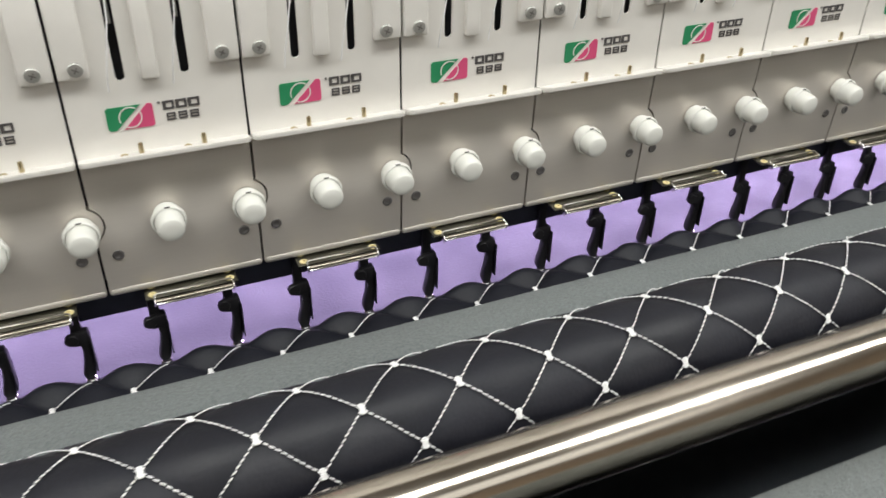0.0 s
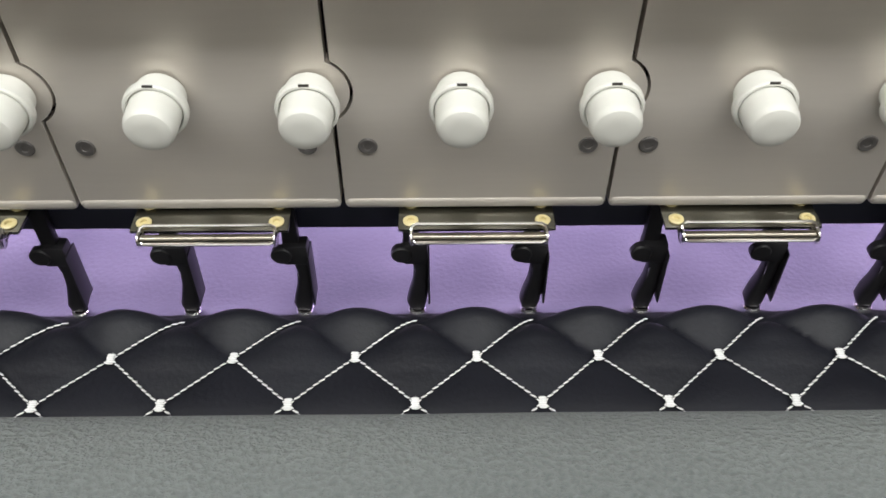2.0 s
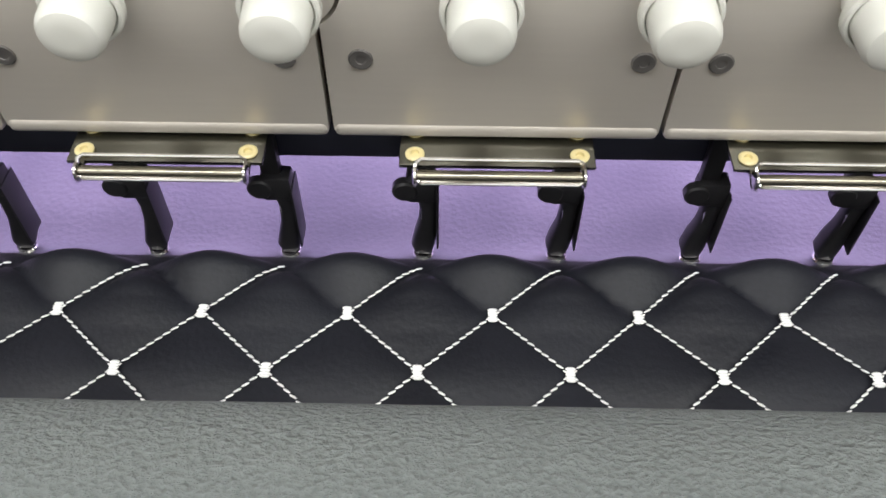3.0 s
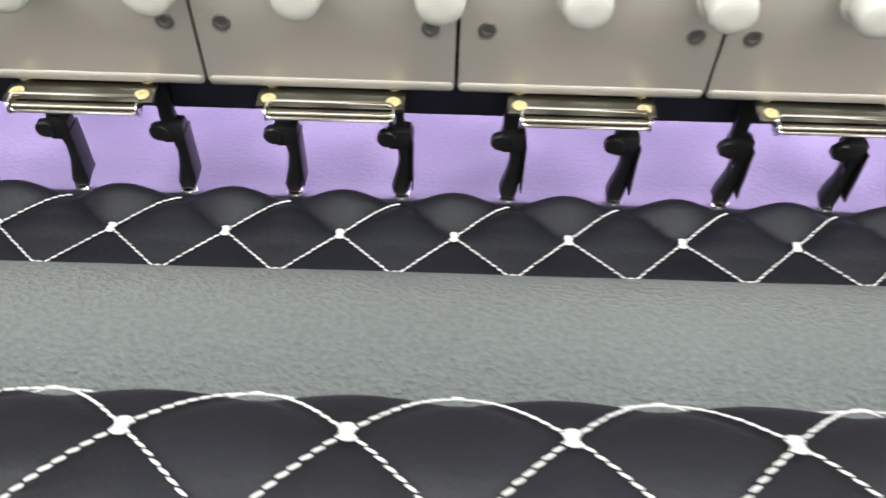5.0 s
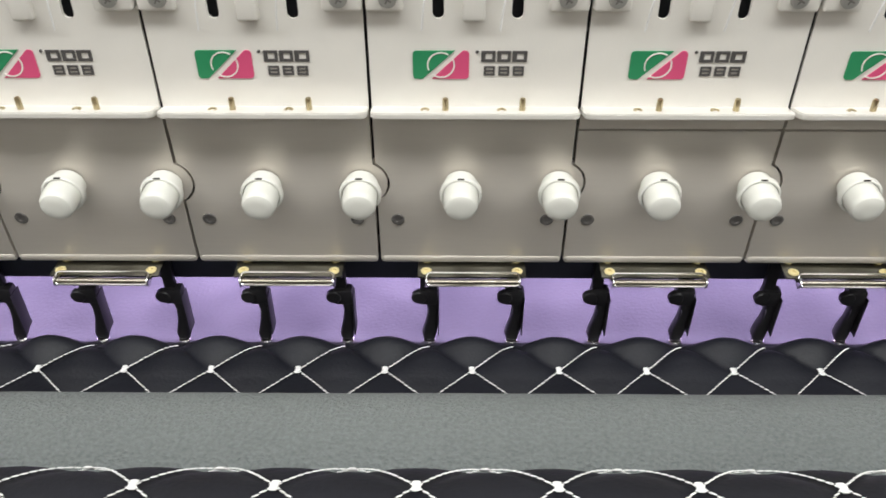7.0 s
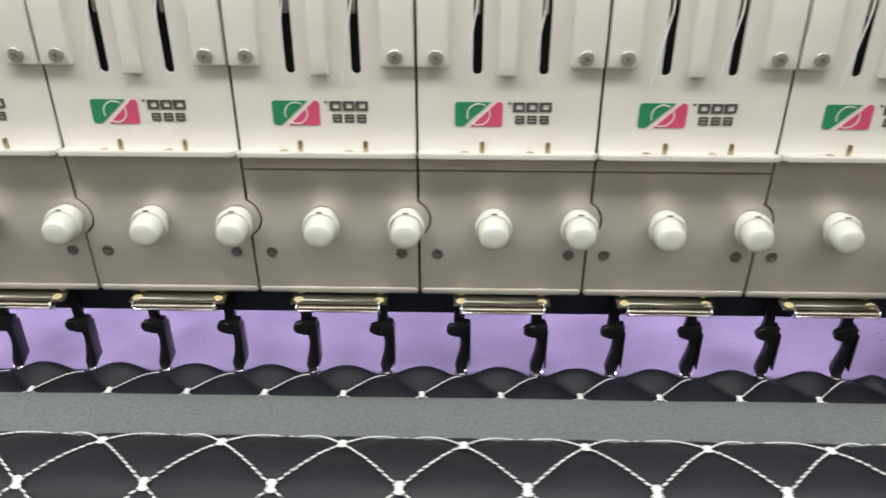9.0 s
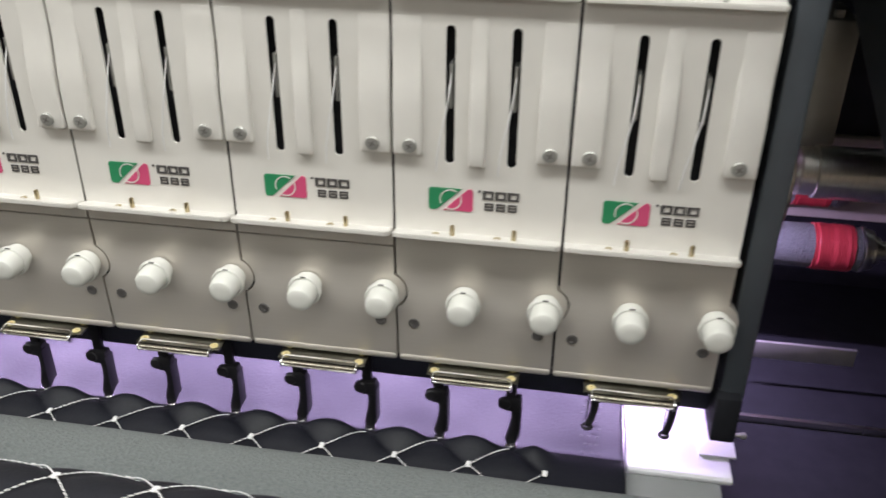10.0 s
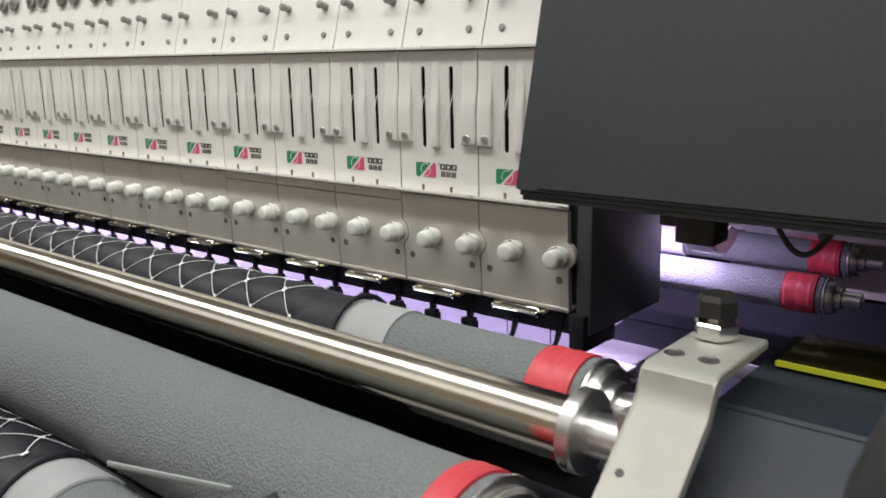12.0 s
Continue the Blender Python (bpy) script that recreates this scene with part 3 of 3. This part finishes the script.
def leather_path():
    pts = [(0.209 - 0.004 * i, 0.9475 + 0.010 * max(0, (0.1 - i * 0.004) / 0.1) ** 2) for i in range(48)]
    pts += [(0.016, 0.9478), (0.011, 0.9485), (0.006, 0.9500), (0.000, 0.9525), (-0.006, 0.9545), (-0.014, 0.9556), (-0.027, 0.9558), (-0.048, 0.9550), (-0.075, 0.9515), (-0.095, 0.9465)]
    ra = A_R + 0.0025
    for a in range(276, 160, -6):
        pts.append((A_C[0] + ra * math.cos(radians(a)), A_C[1] + ra * math.sin(radians(a))))
    rb = B_R + 0.0020
    for a in range(-25, 236, 5):
        pts.append((B_C[0] + rb * math.cos(radians(a)), B_C[1] + rb * math.sin(radians(a))))
    return np.array(pts)


class Sheet:
    """A strip of leather along x that follows a line in the y-z plane; quilted in diamonds from s0 on."""

    def __init__(self, line, s0, shift):
        seg = np.linalg.norm(np.diff(line, axis=0), axis=1)
        s = np.concatenate([[0], np.cumsum(seg)])
        self.s = np.arange(0, s[-1], 0.0016)
        self.y, self.z = np.interp(self.s, s, line[:, 0]), np.interp(self.s, s, line[:, 1])
        for _ in range(6):
            for v in (self.y, self.z):
                v[1:-1] = 0.25 * v[:-2] + 0.5 * v[1:-1] + 0.25 * v[2:]
        ty, tz = np.gradient(self.y), np.gradient(self.z)
        n = np.hypot(ty, tz)
        self.ny, self.nz = tz / n, -ty / n
        self.s0, self.shift = s0, shift

    def height(self, x, s):
        u, w = x / (P / 2) - self.shift, (s - self.s0) / 0.0456
        q = np.abs(np.sin(np.pi * (u + w)) * np.sin(np.pi * (u - w)))
        f = np.clip((s - self.s0 + 0.010) / 0.014, 0, 1)
        f = f * f * (3 - 2 * f)
        last = 0.012 - 0.016 * np.clip((s - self.s0 - 0.06) / 0.08, 0, 1)
        side = np.clip((last - x) / 0.02, 0, 1)
        puff = np.interp(s - self.s0, [0.006, 0.018, 0.030, 0.080, 0.130], [PUFF, 0.0052, 0.0030, 0.0034, 0.0026])
        return puff * q ** 0.55 * f * side

    def place(self, x, s, h):
        s = np.clip(s, 0, self.s[-1])
        hh = self.height(x, s) + h
        y, z = np.interp(s, self.s, self.y), np.interp(s, self.s, self.z)
        ny, nz = np.interp(s, self.s, self.ny), np.interp(s, self.s, self.nz)
        return np.stack([x, y + ny * hh, z + nz * hh], -1)


PUFF = 0.0105


def grid_mesh(name, pts, mat):
    """Quads over a lattice of places."""
    a, b = pts.shape[:2]
    i = np.arange(a * b).reshape(a, b)
    q = np.stack([i[:-1, :-1], i[1:, :-1], i[1:, 1:], i[:-1, 1:]], -1).reshape(-1, 4)
    me = bpy.data.meshes.new(name)
    me.from_pydata(pts.reshape(-1, 3).tolist(), [], q.tolist())
    me.materials.append(mat)
    me.shade_smooth()
    ob = new(name, me)
    so = ob.modifiers.new("thickness", "SOLIDIFY")
    so.thickness, so.offset = 0.0018, 1.0
    return ob


def stitches(name, segs, mat):
    """Plump thread stitches: (a, b, normal, radius) each a six-sided spindle, all in one mesh."""
    V, F = [], []
    for a, b, nrm, r in segs:
        d = (b - a)
        L = np.linalg.norm(d)
        if L < 1e-6:
            continue
        d = d / L
        u = np.cross(d, nrm)
        u /= max(np.linalg.norm(u), 1e-9)
        w = np.cross(u, d)
        o = len(V)
        for t, k in ((0.0, 0.35), (0.2, 0.9), (0.5, 1.0), (0.8, 0.9), (1.0, 0.35)):
            c = a + (b - a) * t
            for j in range(6):
                an = j * math.pi / 3
                V.append((c + u * (r * k * math.cos(an)) + w * (0.75 * r * k * math.sin(an))).tolist())
        for i in range(4):
            for j in range(6):
                F.append((o + i * 6 + j, o + i * 6 + (j + 1) % 6, o + i * 6 + 6 + (j + 1) % 6, o + i * 6 + 6 + j))
        F.append(tuple(o + j for j in range(6)))
        F.append(tuple(o + 24 + j for j in range(6)))
    me = bpy.data.meshes.new(name)
    me.from_pydata(V, [], F)
    me.materials.append(mat)
    me.shade_smooth()
    return new(name, me)


def quilting(sheet, rows, x_from, x_to, lead, one_way):
    """Dashed seams along the diamonds and a wrapped tack at every crossing."""
    half, pitch = 0.0228, P / 2
    segs = []
    rng = random.Random(4)

    def run(x0, s0, x1, s1):
        n = 11
        for i in range(n):
            t0, t1 = (i + 0.06) / n, (i + 0.97) / n
            xs = np.array([x0 + (x1 - x0) * t0, x0 + (x1 - x0) * t1])
            ss = np.array([s0 + (s1 - s0) * t0, s0 + (s1 - s0) * t1])
            # each stitch lies a little across the seam
            xs += np.array([-1, 1]) * 0.00022 * (1 if x1 > x0 else -1)
            ss += np.array([1, -1]) * 0.00022 + rng.uniform(-0.00012, 0.00012)
            p = sheet.place(xs, ss, np.array([0.0019, 0.0019]))
            q = sheet.place(xs, ss, np.array([0.0029, 0.0029]))
            segs.append((p[0], p[1], q[0] - p[0], 0.00046))

    i0, i1 = int(x_from / pitch) - 1, int(x_to / pitch) + 1
    for k in rows:
        s = sheet.s0 + k * half
        off = sheet.shift + (0.5 if k % 2 else 0.0)
        for i in range(i0, i1 + 1):
            x = (i + off) * pitch
            end = x_to + (0.012 if lead == 0 and k < 5 else 0.0)
            if not x_from <= x <= end:
                continue
            if k > lead:
                for j in range(5):
                    ss = np.full(2, s + (j - 2) * 0.00104)
                    xs = x + np.array([-0.0017, 0.0017]) + rng.uniform(-0.0002, 0.0002)
                    p = sheet.place(xs, ss, np.full(2, 0.0021))
                    q = sheet.place(xs, ss, np.full(2, 0.0031))
                    segs.append((p[0], p[1], q[0] - p[0], 0.00078))
            if k + 1 in rows:
                for sg in (-1, 1):
                    if k == lead and one_way and sg == one_way:
                        continue
                    if x_from <= x + sg * pitch / 2 <= end:
                        run(x, s, x + sg * pitch / 2, s + half)
    return segs


line = leather_path()
acc = np.concatenate([[0], np.cumsum(np.linalg.norm(np.diff(line, axis=0), axis=1))])
S_NEEDLE = float(np.interp(0.0010, -line[:60, 0], acc[:60]))
sheet = Sheet(line, S_NEEDLE, 0.53)
xs = np.arange(-1.62, LEATHER_EDGE, 0.0028)
X, S = np.meshgrid(xs, sheet.s, indexing="ij")
# the finished strip runs a little narrower over the roller
S_ROLL = float(acc[-52])
edge = LEATHER_EDGE - 0.025 * np.clip((S - S_NEEDLE - 0.03) / (S_ROLL - S_NEEDLE - 0.03), 0, 1)
X = np.where(X > -0.1, -0.1 + (X + 0.1) * (edge + 0.1) / (LEATHER_EDGE + 0.1), X)
pts = sheet.place(X, S, 0.0)
leather = tagged(grid_mesh("quilted_leather", pts, M_LEATHER), "black leather sheet quilted in white-stitched diamonds", "leather sheet")
segs = quilting(sheet, range(0, 17), -1.60, 0.000, 0, 1)
seam = stitches("stitching", segs, M_THREAD)
seam.parent = leather
tagged(seam, "white dashed diamond stitching", kind="stuff")

fold = [(0.0285, B_C[0] + (B_R + 0.0052) * math.cos(a), B_C[1] + (B_R + 0.0052) * math.sin(a)) for a in [2 * math.pi * k / 56 for k in range(56)]]
part("folded_edge", tube(fold, 0.0021, 8, closed=True), M_LEATHER, leather, "rolled leather edge")

# rows of punched holes near the leather's edge
for j in range(9):
    for i in range(3):
        x, y = 0.026 + 0.005 * i + 0.0015 * math.sin(j * 2.1 + i), 0.012 + 0.0085 * j
        p = part("punched_hole", turned([(0.0011, 0.0), (0.0011, 0.0004)], Matrix.Translation((x, y, 0.9496)), 8), M_RUBBER, leather, smooth=0)

# ---- right end of the needle bed ----
plate_w = thing("end_plate", "white steel plate glaring under the work light", "plate")
part("sheet", box(0.0565, 0.1265, 0.002, 0.090, 0.9440, 0.9478, 0.001), M_WHITE, plate_w)
part("tab", box(0.106, 0.131, 0.024, 0.058, 0.9482, 0.9502, 0.0006), M_WHITE, plate_w)
part("stud", turned([(0.0016, 0), (0.0016, 0.012), (0.0026, 0.012), (0.0026, 0.015), (0.0016, 0.016)], Matrix.Translation((0.126, 0.053, 0.9465)) @ ALONG_X, 12), M_SCREW, plate_w)
under = mesh_object("bed_cloth", box(-0.02, 0.118, -0.026, 0.0005, 0.9436, 0.9462, 0.0006), M_BAND)
tagged(under, "pale cloth strip along the needle bed end", "cloth")

# ---- end frame ----
col = thing("end_frame", "dark blue-grey steel end frame of the machine", "machine frame", kind="structure")
part("upright", box(0.1065, 0.122, 0.004, 0.145, 1.000, 1.75, 0.002), M_FRAME, col)
part("foot_block", box(0.104, 0.120, -0.004, 0.05, 0.985, 1.020, 0.002), M_BASE, col)
# added behind the recess to keep it dark, hides the hall wall
part("added_back_wall", box(0.10, 1.3, 0.60, 0.64, 0.5, 2.0), M_FRAME, col)
part("edge_strip", box(0.122, 1.2, 0.150, 0.154, 0.884, 0.890), M_ALU, col)
part("name_strip", box(0.162, 0.258, 0.205, 0.208, 0.913, 0.930, 0.0005), M_SCREW, col, "bare metal strip with a screw")
part("rear_beam", box(0.10, 1.2, 0.386, 0.399, 0.97, 1.058, 0.002), M_REAR, col, "warm grey painted rear beam")
# added black backing, stands in for the dark depth of the recess
part("added_inner_wall", box(-0.4, 1.2, 0.40, 0.42, 0.886, 1.24), M_BASE, col)

# shaft coupling behind the end frame
cp = thing("shaft_coupling", "machined steel clamp collar on the main shaft", "shaft coupling", at=(0.149, 0.205, 1.089))
part("collar", turned([(0.042, 0), (0.044, 0.0015), (0.044, 0.030), (0.042, 0.032), (0.018, 0.032), (0.018, 0.0)], Matrix.Translation((-0.016, 0, 0)) @ ALONG_X, 48), M_COUPLING, cp, "brushed steel collar")
part("clamp_lug", box(-0.016, 0.014, -0.018, 0.012, 0.040, 0.070, 0.002), M_COUPLING, cp)
part("clamp_bolt", turned([(0.008, 0), (0.008, 0.006), (0.004, 0.006), (0.004, 0.002), (0.001, 0.002)], Matrix.Translation((0, -0.018, 0.056)) @ OUT, 18), M_SCREW_DARK, cp)
part("shaft", turned([(0.010, 0), (0.010, 0.32)], Matrix.Translation((-0.06, 0, 0)) @ ALONG_X, 24), M_CHROME, cp)
part("sleeve", turned([(0.018, 0), (0.019, 0.001), (0.019, 0.012), (0.021, 0.013), (0.021, 0.085), (0.019, 0.086)], Matrix.Translation((0.026, 0, 0.004)) @ ALONG_X, 36), M_COUPLING, cp, "machined sleeve")
gb = thing("bearing_block", "grey steel bearing block behind the coupling", "bearing block")
part("block", box(0.150, 0.205, 0.230, 0.30, 1.10, 1.205, 0.002), M_BRACKET, gb)
part("upper_block", box(0.126, 0.152, 0.230, 0.29, 1.150, 1.235, 0.002), M_FRAME, gb)
part("bolt", turned([(0.004, 0), (0.004, 0.006), (0.001, 0.006)], Matrix.Translation((0.165, 0.24, 1.205)), 12), M_SCREW, gb)
part("bolt", turned([(0.004, 0), (0.004, 0.006), (0.001, 0.006)], Matrix.Translation((0.190, 0.24, 1.205)), 12), M_SCREW, gb)
tr = thing("cable_tray", "dark tray with crinkled clear film edge", "tray")
part("tray", box(0.124, 0.26, 0.25, 0.38, 1.285, 1.292, 0.001), M_FRAME, tr)
part("film_edge", tube([(0.128 + 0.011 * i, 0.2485, 1.289 + 0.003 * math.sin(i * 1.9)) for i in range(12)], 0.0018, 6), M_BAND, tr)

# ---- control cabinet ----
cab = thing("control_cabinet", "charcoal steel cabinet with a sloping front", "cabinet")
bm = bmesh.new()
prof = [(-0.201, 1.165), (-0.022, 1.90), (0.34, 1.90), (0.34, 1.293), (0.05, 1.165)]
va = [bm.verts.new((0.181, y, z)) for y, z in prof]
vb = [bm.verts.new((1.25, y, z)) for y, z in prof]
bm.faces.new(va)
bm.faces.new(vb)
for i in range(5):
    bm.faces.new((va[i], va[(i + 1) % 5], vb[(i + 1) % 5], vb[i]))
bmesh.ops.bevel(bm, geom=bm.edges[:], offset=0.004, segments=3, affect="EDGES")
part("shell", bm, M_CABINET, cab)
part("bottom_flange", box(0.186, 1.24, -0.196, 0.045, 1.1615, 1.1647, 0.0008), M_CABINET, cab)
lean = Matrix.Translation((0, -0.2018, 1.165)) @ Matrix.Rotation(math.atan2(0.179, 0.735) * -1, 4, "X")
part("front_door", plate([(0.2, 0.006), (1.235, 0.006), (1.235, 0.70), (0.2, 0.70)], [], -0.0016, 0.002, lean), M_CABINET, cab, smooth=0)
part("side_panel", box(0.1796, 0.1812, -0.030, 0.040, 1.193, 1.86, 0.0006), M_CABINET, cab)
sw = thing("sensor_block", "black sensor block under the cabinet", "sensor")
part("block", box(0.262, 0.289, -0.132, -0.106, 1.131, 1.1600, 0.002), M_RUBBER, sw)
part("step", box(0.250, 0.2625, -0.130, -0.108, 1.141, 1.1600, 0.002), M_RUBBER, sw)
part("mount", box(0.254, 0.286, -0.127, -0.111, 1.1595, 1.1616, 0.0005), M_BRACKET, sw, "grey steel mounting plate")
cable = tube([(0.334 + 0.037 * i / 14, -0.16, 1.1615 - 0.021 * math.sin(math.pi * i / 14)) for i in range(15)], 0.0018, 8)
tagged(mesh_object("cable", cable, M_RUBBER), "black cable looping under the cabinet", "cable")

# ---- roller bracket and housing at the right ----
br = thing("roller_bracket", "bent zinc-plated bracket holding the steel roller", "bracket")
bm = bmesh.new()
prof = [(-0.165, 1.090), (-0.238, 1.090), (-0.2455, 1.0865), (-0.2475, 1.079), (-0.2520, 1.068), (-0.372, 0.960), (-0.369, 0.954), (-0.247, 1.062), (-0.2405, 1.078), (-0.236, 1.0845), (-0.165, 1.0845)]
va = [bm.verts.new((0.292, y, z)) for y, z in prof]
vb = [bm.verts.new((0.336, y, z)) for y, z in prof]
bm.faces.new(va)
bm.faces.new(vb)
for i in range(len(prof)):
    bm.faces.new((va[i], va[(i + 1) % len(prof)], vb[(i + 1) % len(prof)], vb[i]))
bmesh.ops.bevel(bm, geom=[e for e in bm.edges if abs(e.verts[0].co.x - e.verts[1].co.x) < 1e-6], offset=0.0008, segments=2, affect="EDGES")
part("strap", bm, M_BRACKET, br, smooth=50)
for x in (0.301, 0.322):
    part("hole", turned([(0.0060, 0), (0.0060, 0.0006), (0.0044, 0.0007), (0.0042, 0.0003)], Matrix.Translation((x, -0.221, 1.0902)), 18), M_ALU, br)
    # flat dark disc, the shade inside the hole is its colour
    part("bore_shade", turned([(0.0043, 0), (0.0043, 0.0004)], Matrix.Translation((x, -0.221, 1.0902)), 18), M_VOID, br, smooth=0)
part("hole", turned([(0.0025, 0), (0.0025, 0.0006), (0.001, 0.0006)], Matrix.Translation((0.301, -0.2835, 1.0396)) @ Matrix.Rotation(radians(-48), 4, "X") @ OUT, 14), M_SCREW_DARK, br)
bt = part("bolt", turned([(0.0125, 0), (0.0140, 0.0012), (0.0140, 0.0095), (0.0125, 0.0108), (0.0062, 0.0108), (0.0062, 0.016), (0.001, 0.016)], Matrix.Translation((0.309, -0.180, 1.0905)), 6), M_CHROME, br, "hexagon bolt and nut", 20)
part("bolt_head", turned([(0.0125, 0), (0.0125, 0.010), (0.0105, 0.0135), (0.001, 0.0135)], Matrix.Translation((0.309, -0.180, 1.1050)), 6), M_SCREW_DARK, br, smooth=20)
part("arm_block", box(0.284, 0.300, -0.258, -0.19, 1.012, 1.062, 0.003), M_ALU, br)

hs = thing("drive_housing", "slate-blue drive housing with amber cover plate", "machine housing")
bm = bmesh.new()
prof = [(-0.060, 1.062), (-0.206, 1.060), (-0.218, 1.052), (-0.345, 0.93), (-0.060, 0.86)]
va = [bm.verts.new((0.318, y, z)) for y, z in prof]
vb = [bm.verts.new((0.62, y, z)) for y, z in prof]
bm.faces.new(va)
bm.faces.new(vb)
for i in range(5):
    bm.faces.new((va[i], va[(i + 1) % 5], vb[(i + 1) % 5], vb[i]))
bmesh.ops.bevel(bm, geom=bm.edges[:], offset=0.003, segments=2, affect="EDGES")
part("shell", bm, M_HOUSING, hs)
cv = part("cover_plate", box(0.331, 0.46, -0.132, -0.066, 1.0632, 1.0665, 0.0005), M_ACRYLIC, hs, "dark amber acrylic cover plate")
part("yellow_edge", box(0.331, 0.46, -0.1345, -0.1322, 1.0632, 1.0668), M_YELLOW, cv)
gp = mesh_object("rubber_boot", turned([(0.035, 0), (0.047, 0.02), (0.052, 0.08), (0.052, 0.15), (0.046, 0.20), (0.034, 0.235), (0.02, 0.25)], Matrix.Translation((0.472, -0.325, 0.90)), 32), M_RUBBER)
tagged(gp, "black rubber boot standing beside the drive housing", "rubber boot")

# the fittings at the right, set to the roller's height
for ob in (br, hs):
    ob.matrix_basis = Matrix.Translation((0.326, -0.2476, 1.0958)) @ Matrix.Scale(0.892, 4) @ Matrix.Translation((-0.309, 0.220, -1.085)) @ ob.matrix_basis

# ---- take-up below ----
D_C, D_R = (-0.411, 0.939), 0.0420
take = thing("take_up_roller", "felt take-up roller with a pale cloth wrapping", "roller", "take-up", at=(0, D_C[0], D_C[1]))
part("felt_cover", turned([(D_R, 0), (D_R, 0.045 - X_LEFT)], Matrix.Translation((X_LEFT, 0, 0)) @ ALONG_X, 48), M_FELT, take)
part("cloth", turned([(D_R + 0.001, 0), (D_R + 0.0030, 0), (D_R + 0.0026, 0.048), (D_R + 0.001, 0.049)], Matrix.Translation((-0.070, 0, 0)) @ ALONG_X, 48), M_BAND, take, "pale backing cloth")
# the finished sheet comes up from under the large roller and winds over the take-up roller
dl = [(-0.187 - 0.198 * i / 24, 0.831 + 0.1446 * i / 24) for i in range(25)]
dl += [(D_C[0] + (D_R + 0.0030) * math.cos(radians(a)), D_C[1] + (D_R + 0.0030) * math.sin(radians(a))) for a in range(56, 216, 4)]
low_sheet = Sheet(np.array(dl), 0.004, 0.30)
Xl, Sl = np.meshgrid(np.arange(-1.3, 0.05, 0.004), low_sheet.s, indexing="ij")
low_edge = 0.05 - 0.116 * np.clip((Sl - 0.225) / 0.02, 0, 1)
Xl = np.where(Xl > -0.4, -0.4 + (Xl + 0.4) * (low_edge + 0.4) / 0.45, Xl)
low_leather = tagged(grid_mesh("leather_roll", low_sheet.place(Xl, Sl, 0.0), M_LEATHER), "finished quilted black leather going onto the take-up roller", "leather sheet")
seam2 = stitches("stitching", quilting(low_sheet, range(0, 11), -1.28, 0.010, -1, 0) + quilting(low_sheet, range(10, 14), -1.28, -0.080, 10, 0), M_THREAD)
seam2.parent = low_leather
tagged(seam2, "white dashed diamond stitching", kind="stuff")
edge_fold = [(-0.066, D_C[0] + (D_R + 0.0050) * math.cos(a), D_C[1] + (D_R + 0.0050) * math.sin(a)) for a in [radians(40 + 4 * k) for k in range(44)]]
part("folded_edge", tube(edge_fold, 0.0022, 8), M_LEATHER, low_leather, "rolled leather edge")
strip = box(-0.020, 0.122, -0.3905, -0.3885, -0.0020, 0.0020, 0.0006)
for v in strip.verts:
    v.co.z += 0.9885 + (v.co.x + 0.02) * 0.20
tagged(mesh_object("cloth_strip", strip, M_BAND), "narrow pale cloth strip hanging off the take-up roller", "cloth")
cap = thing("dust_cap", "black rubber end cap with a pale rim", "dust cap", at=(0.132, -0.375, 0.965))
part("cap", turned([(0.038, 0), (0.040, 0.003), (0.040, 0.04), (0.034, 0.044), (0.001, 0.044)], Matrix.Rotation(radians(60), 4, "Y"), 40), M_RUBBER, cap)
part("rim", turned([(0.0402, 0.0), (0.0410, 0.001), (0.0410, 0.003), (0.0402, 0.004)], Matrix.Rotation(radians(60), 4, "Y"), 40), M_ALU, cap)
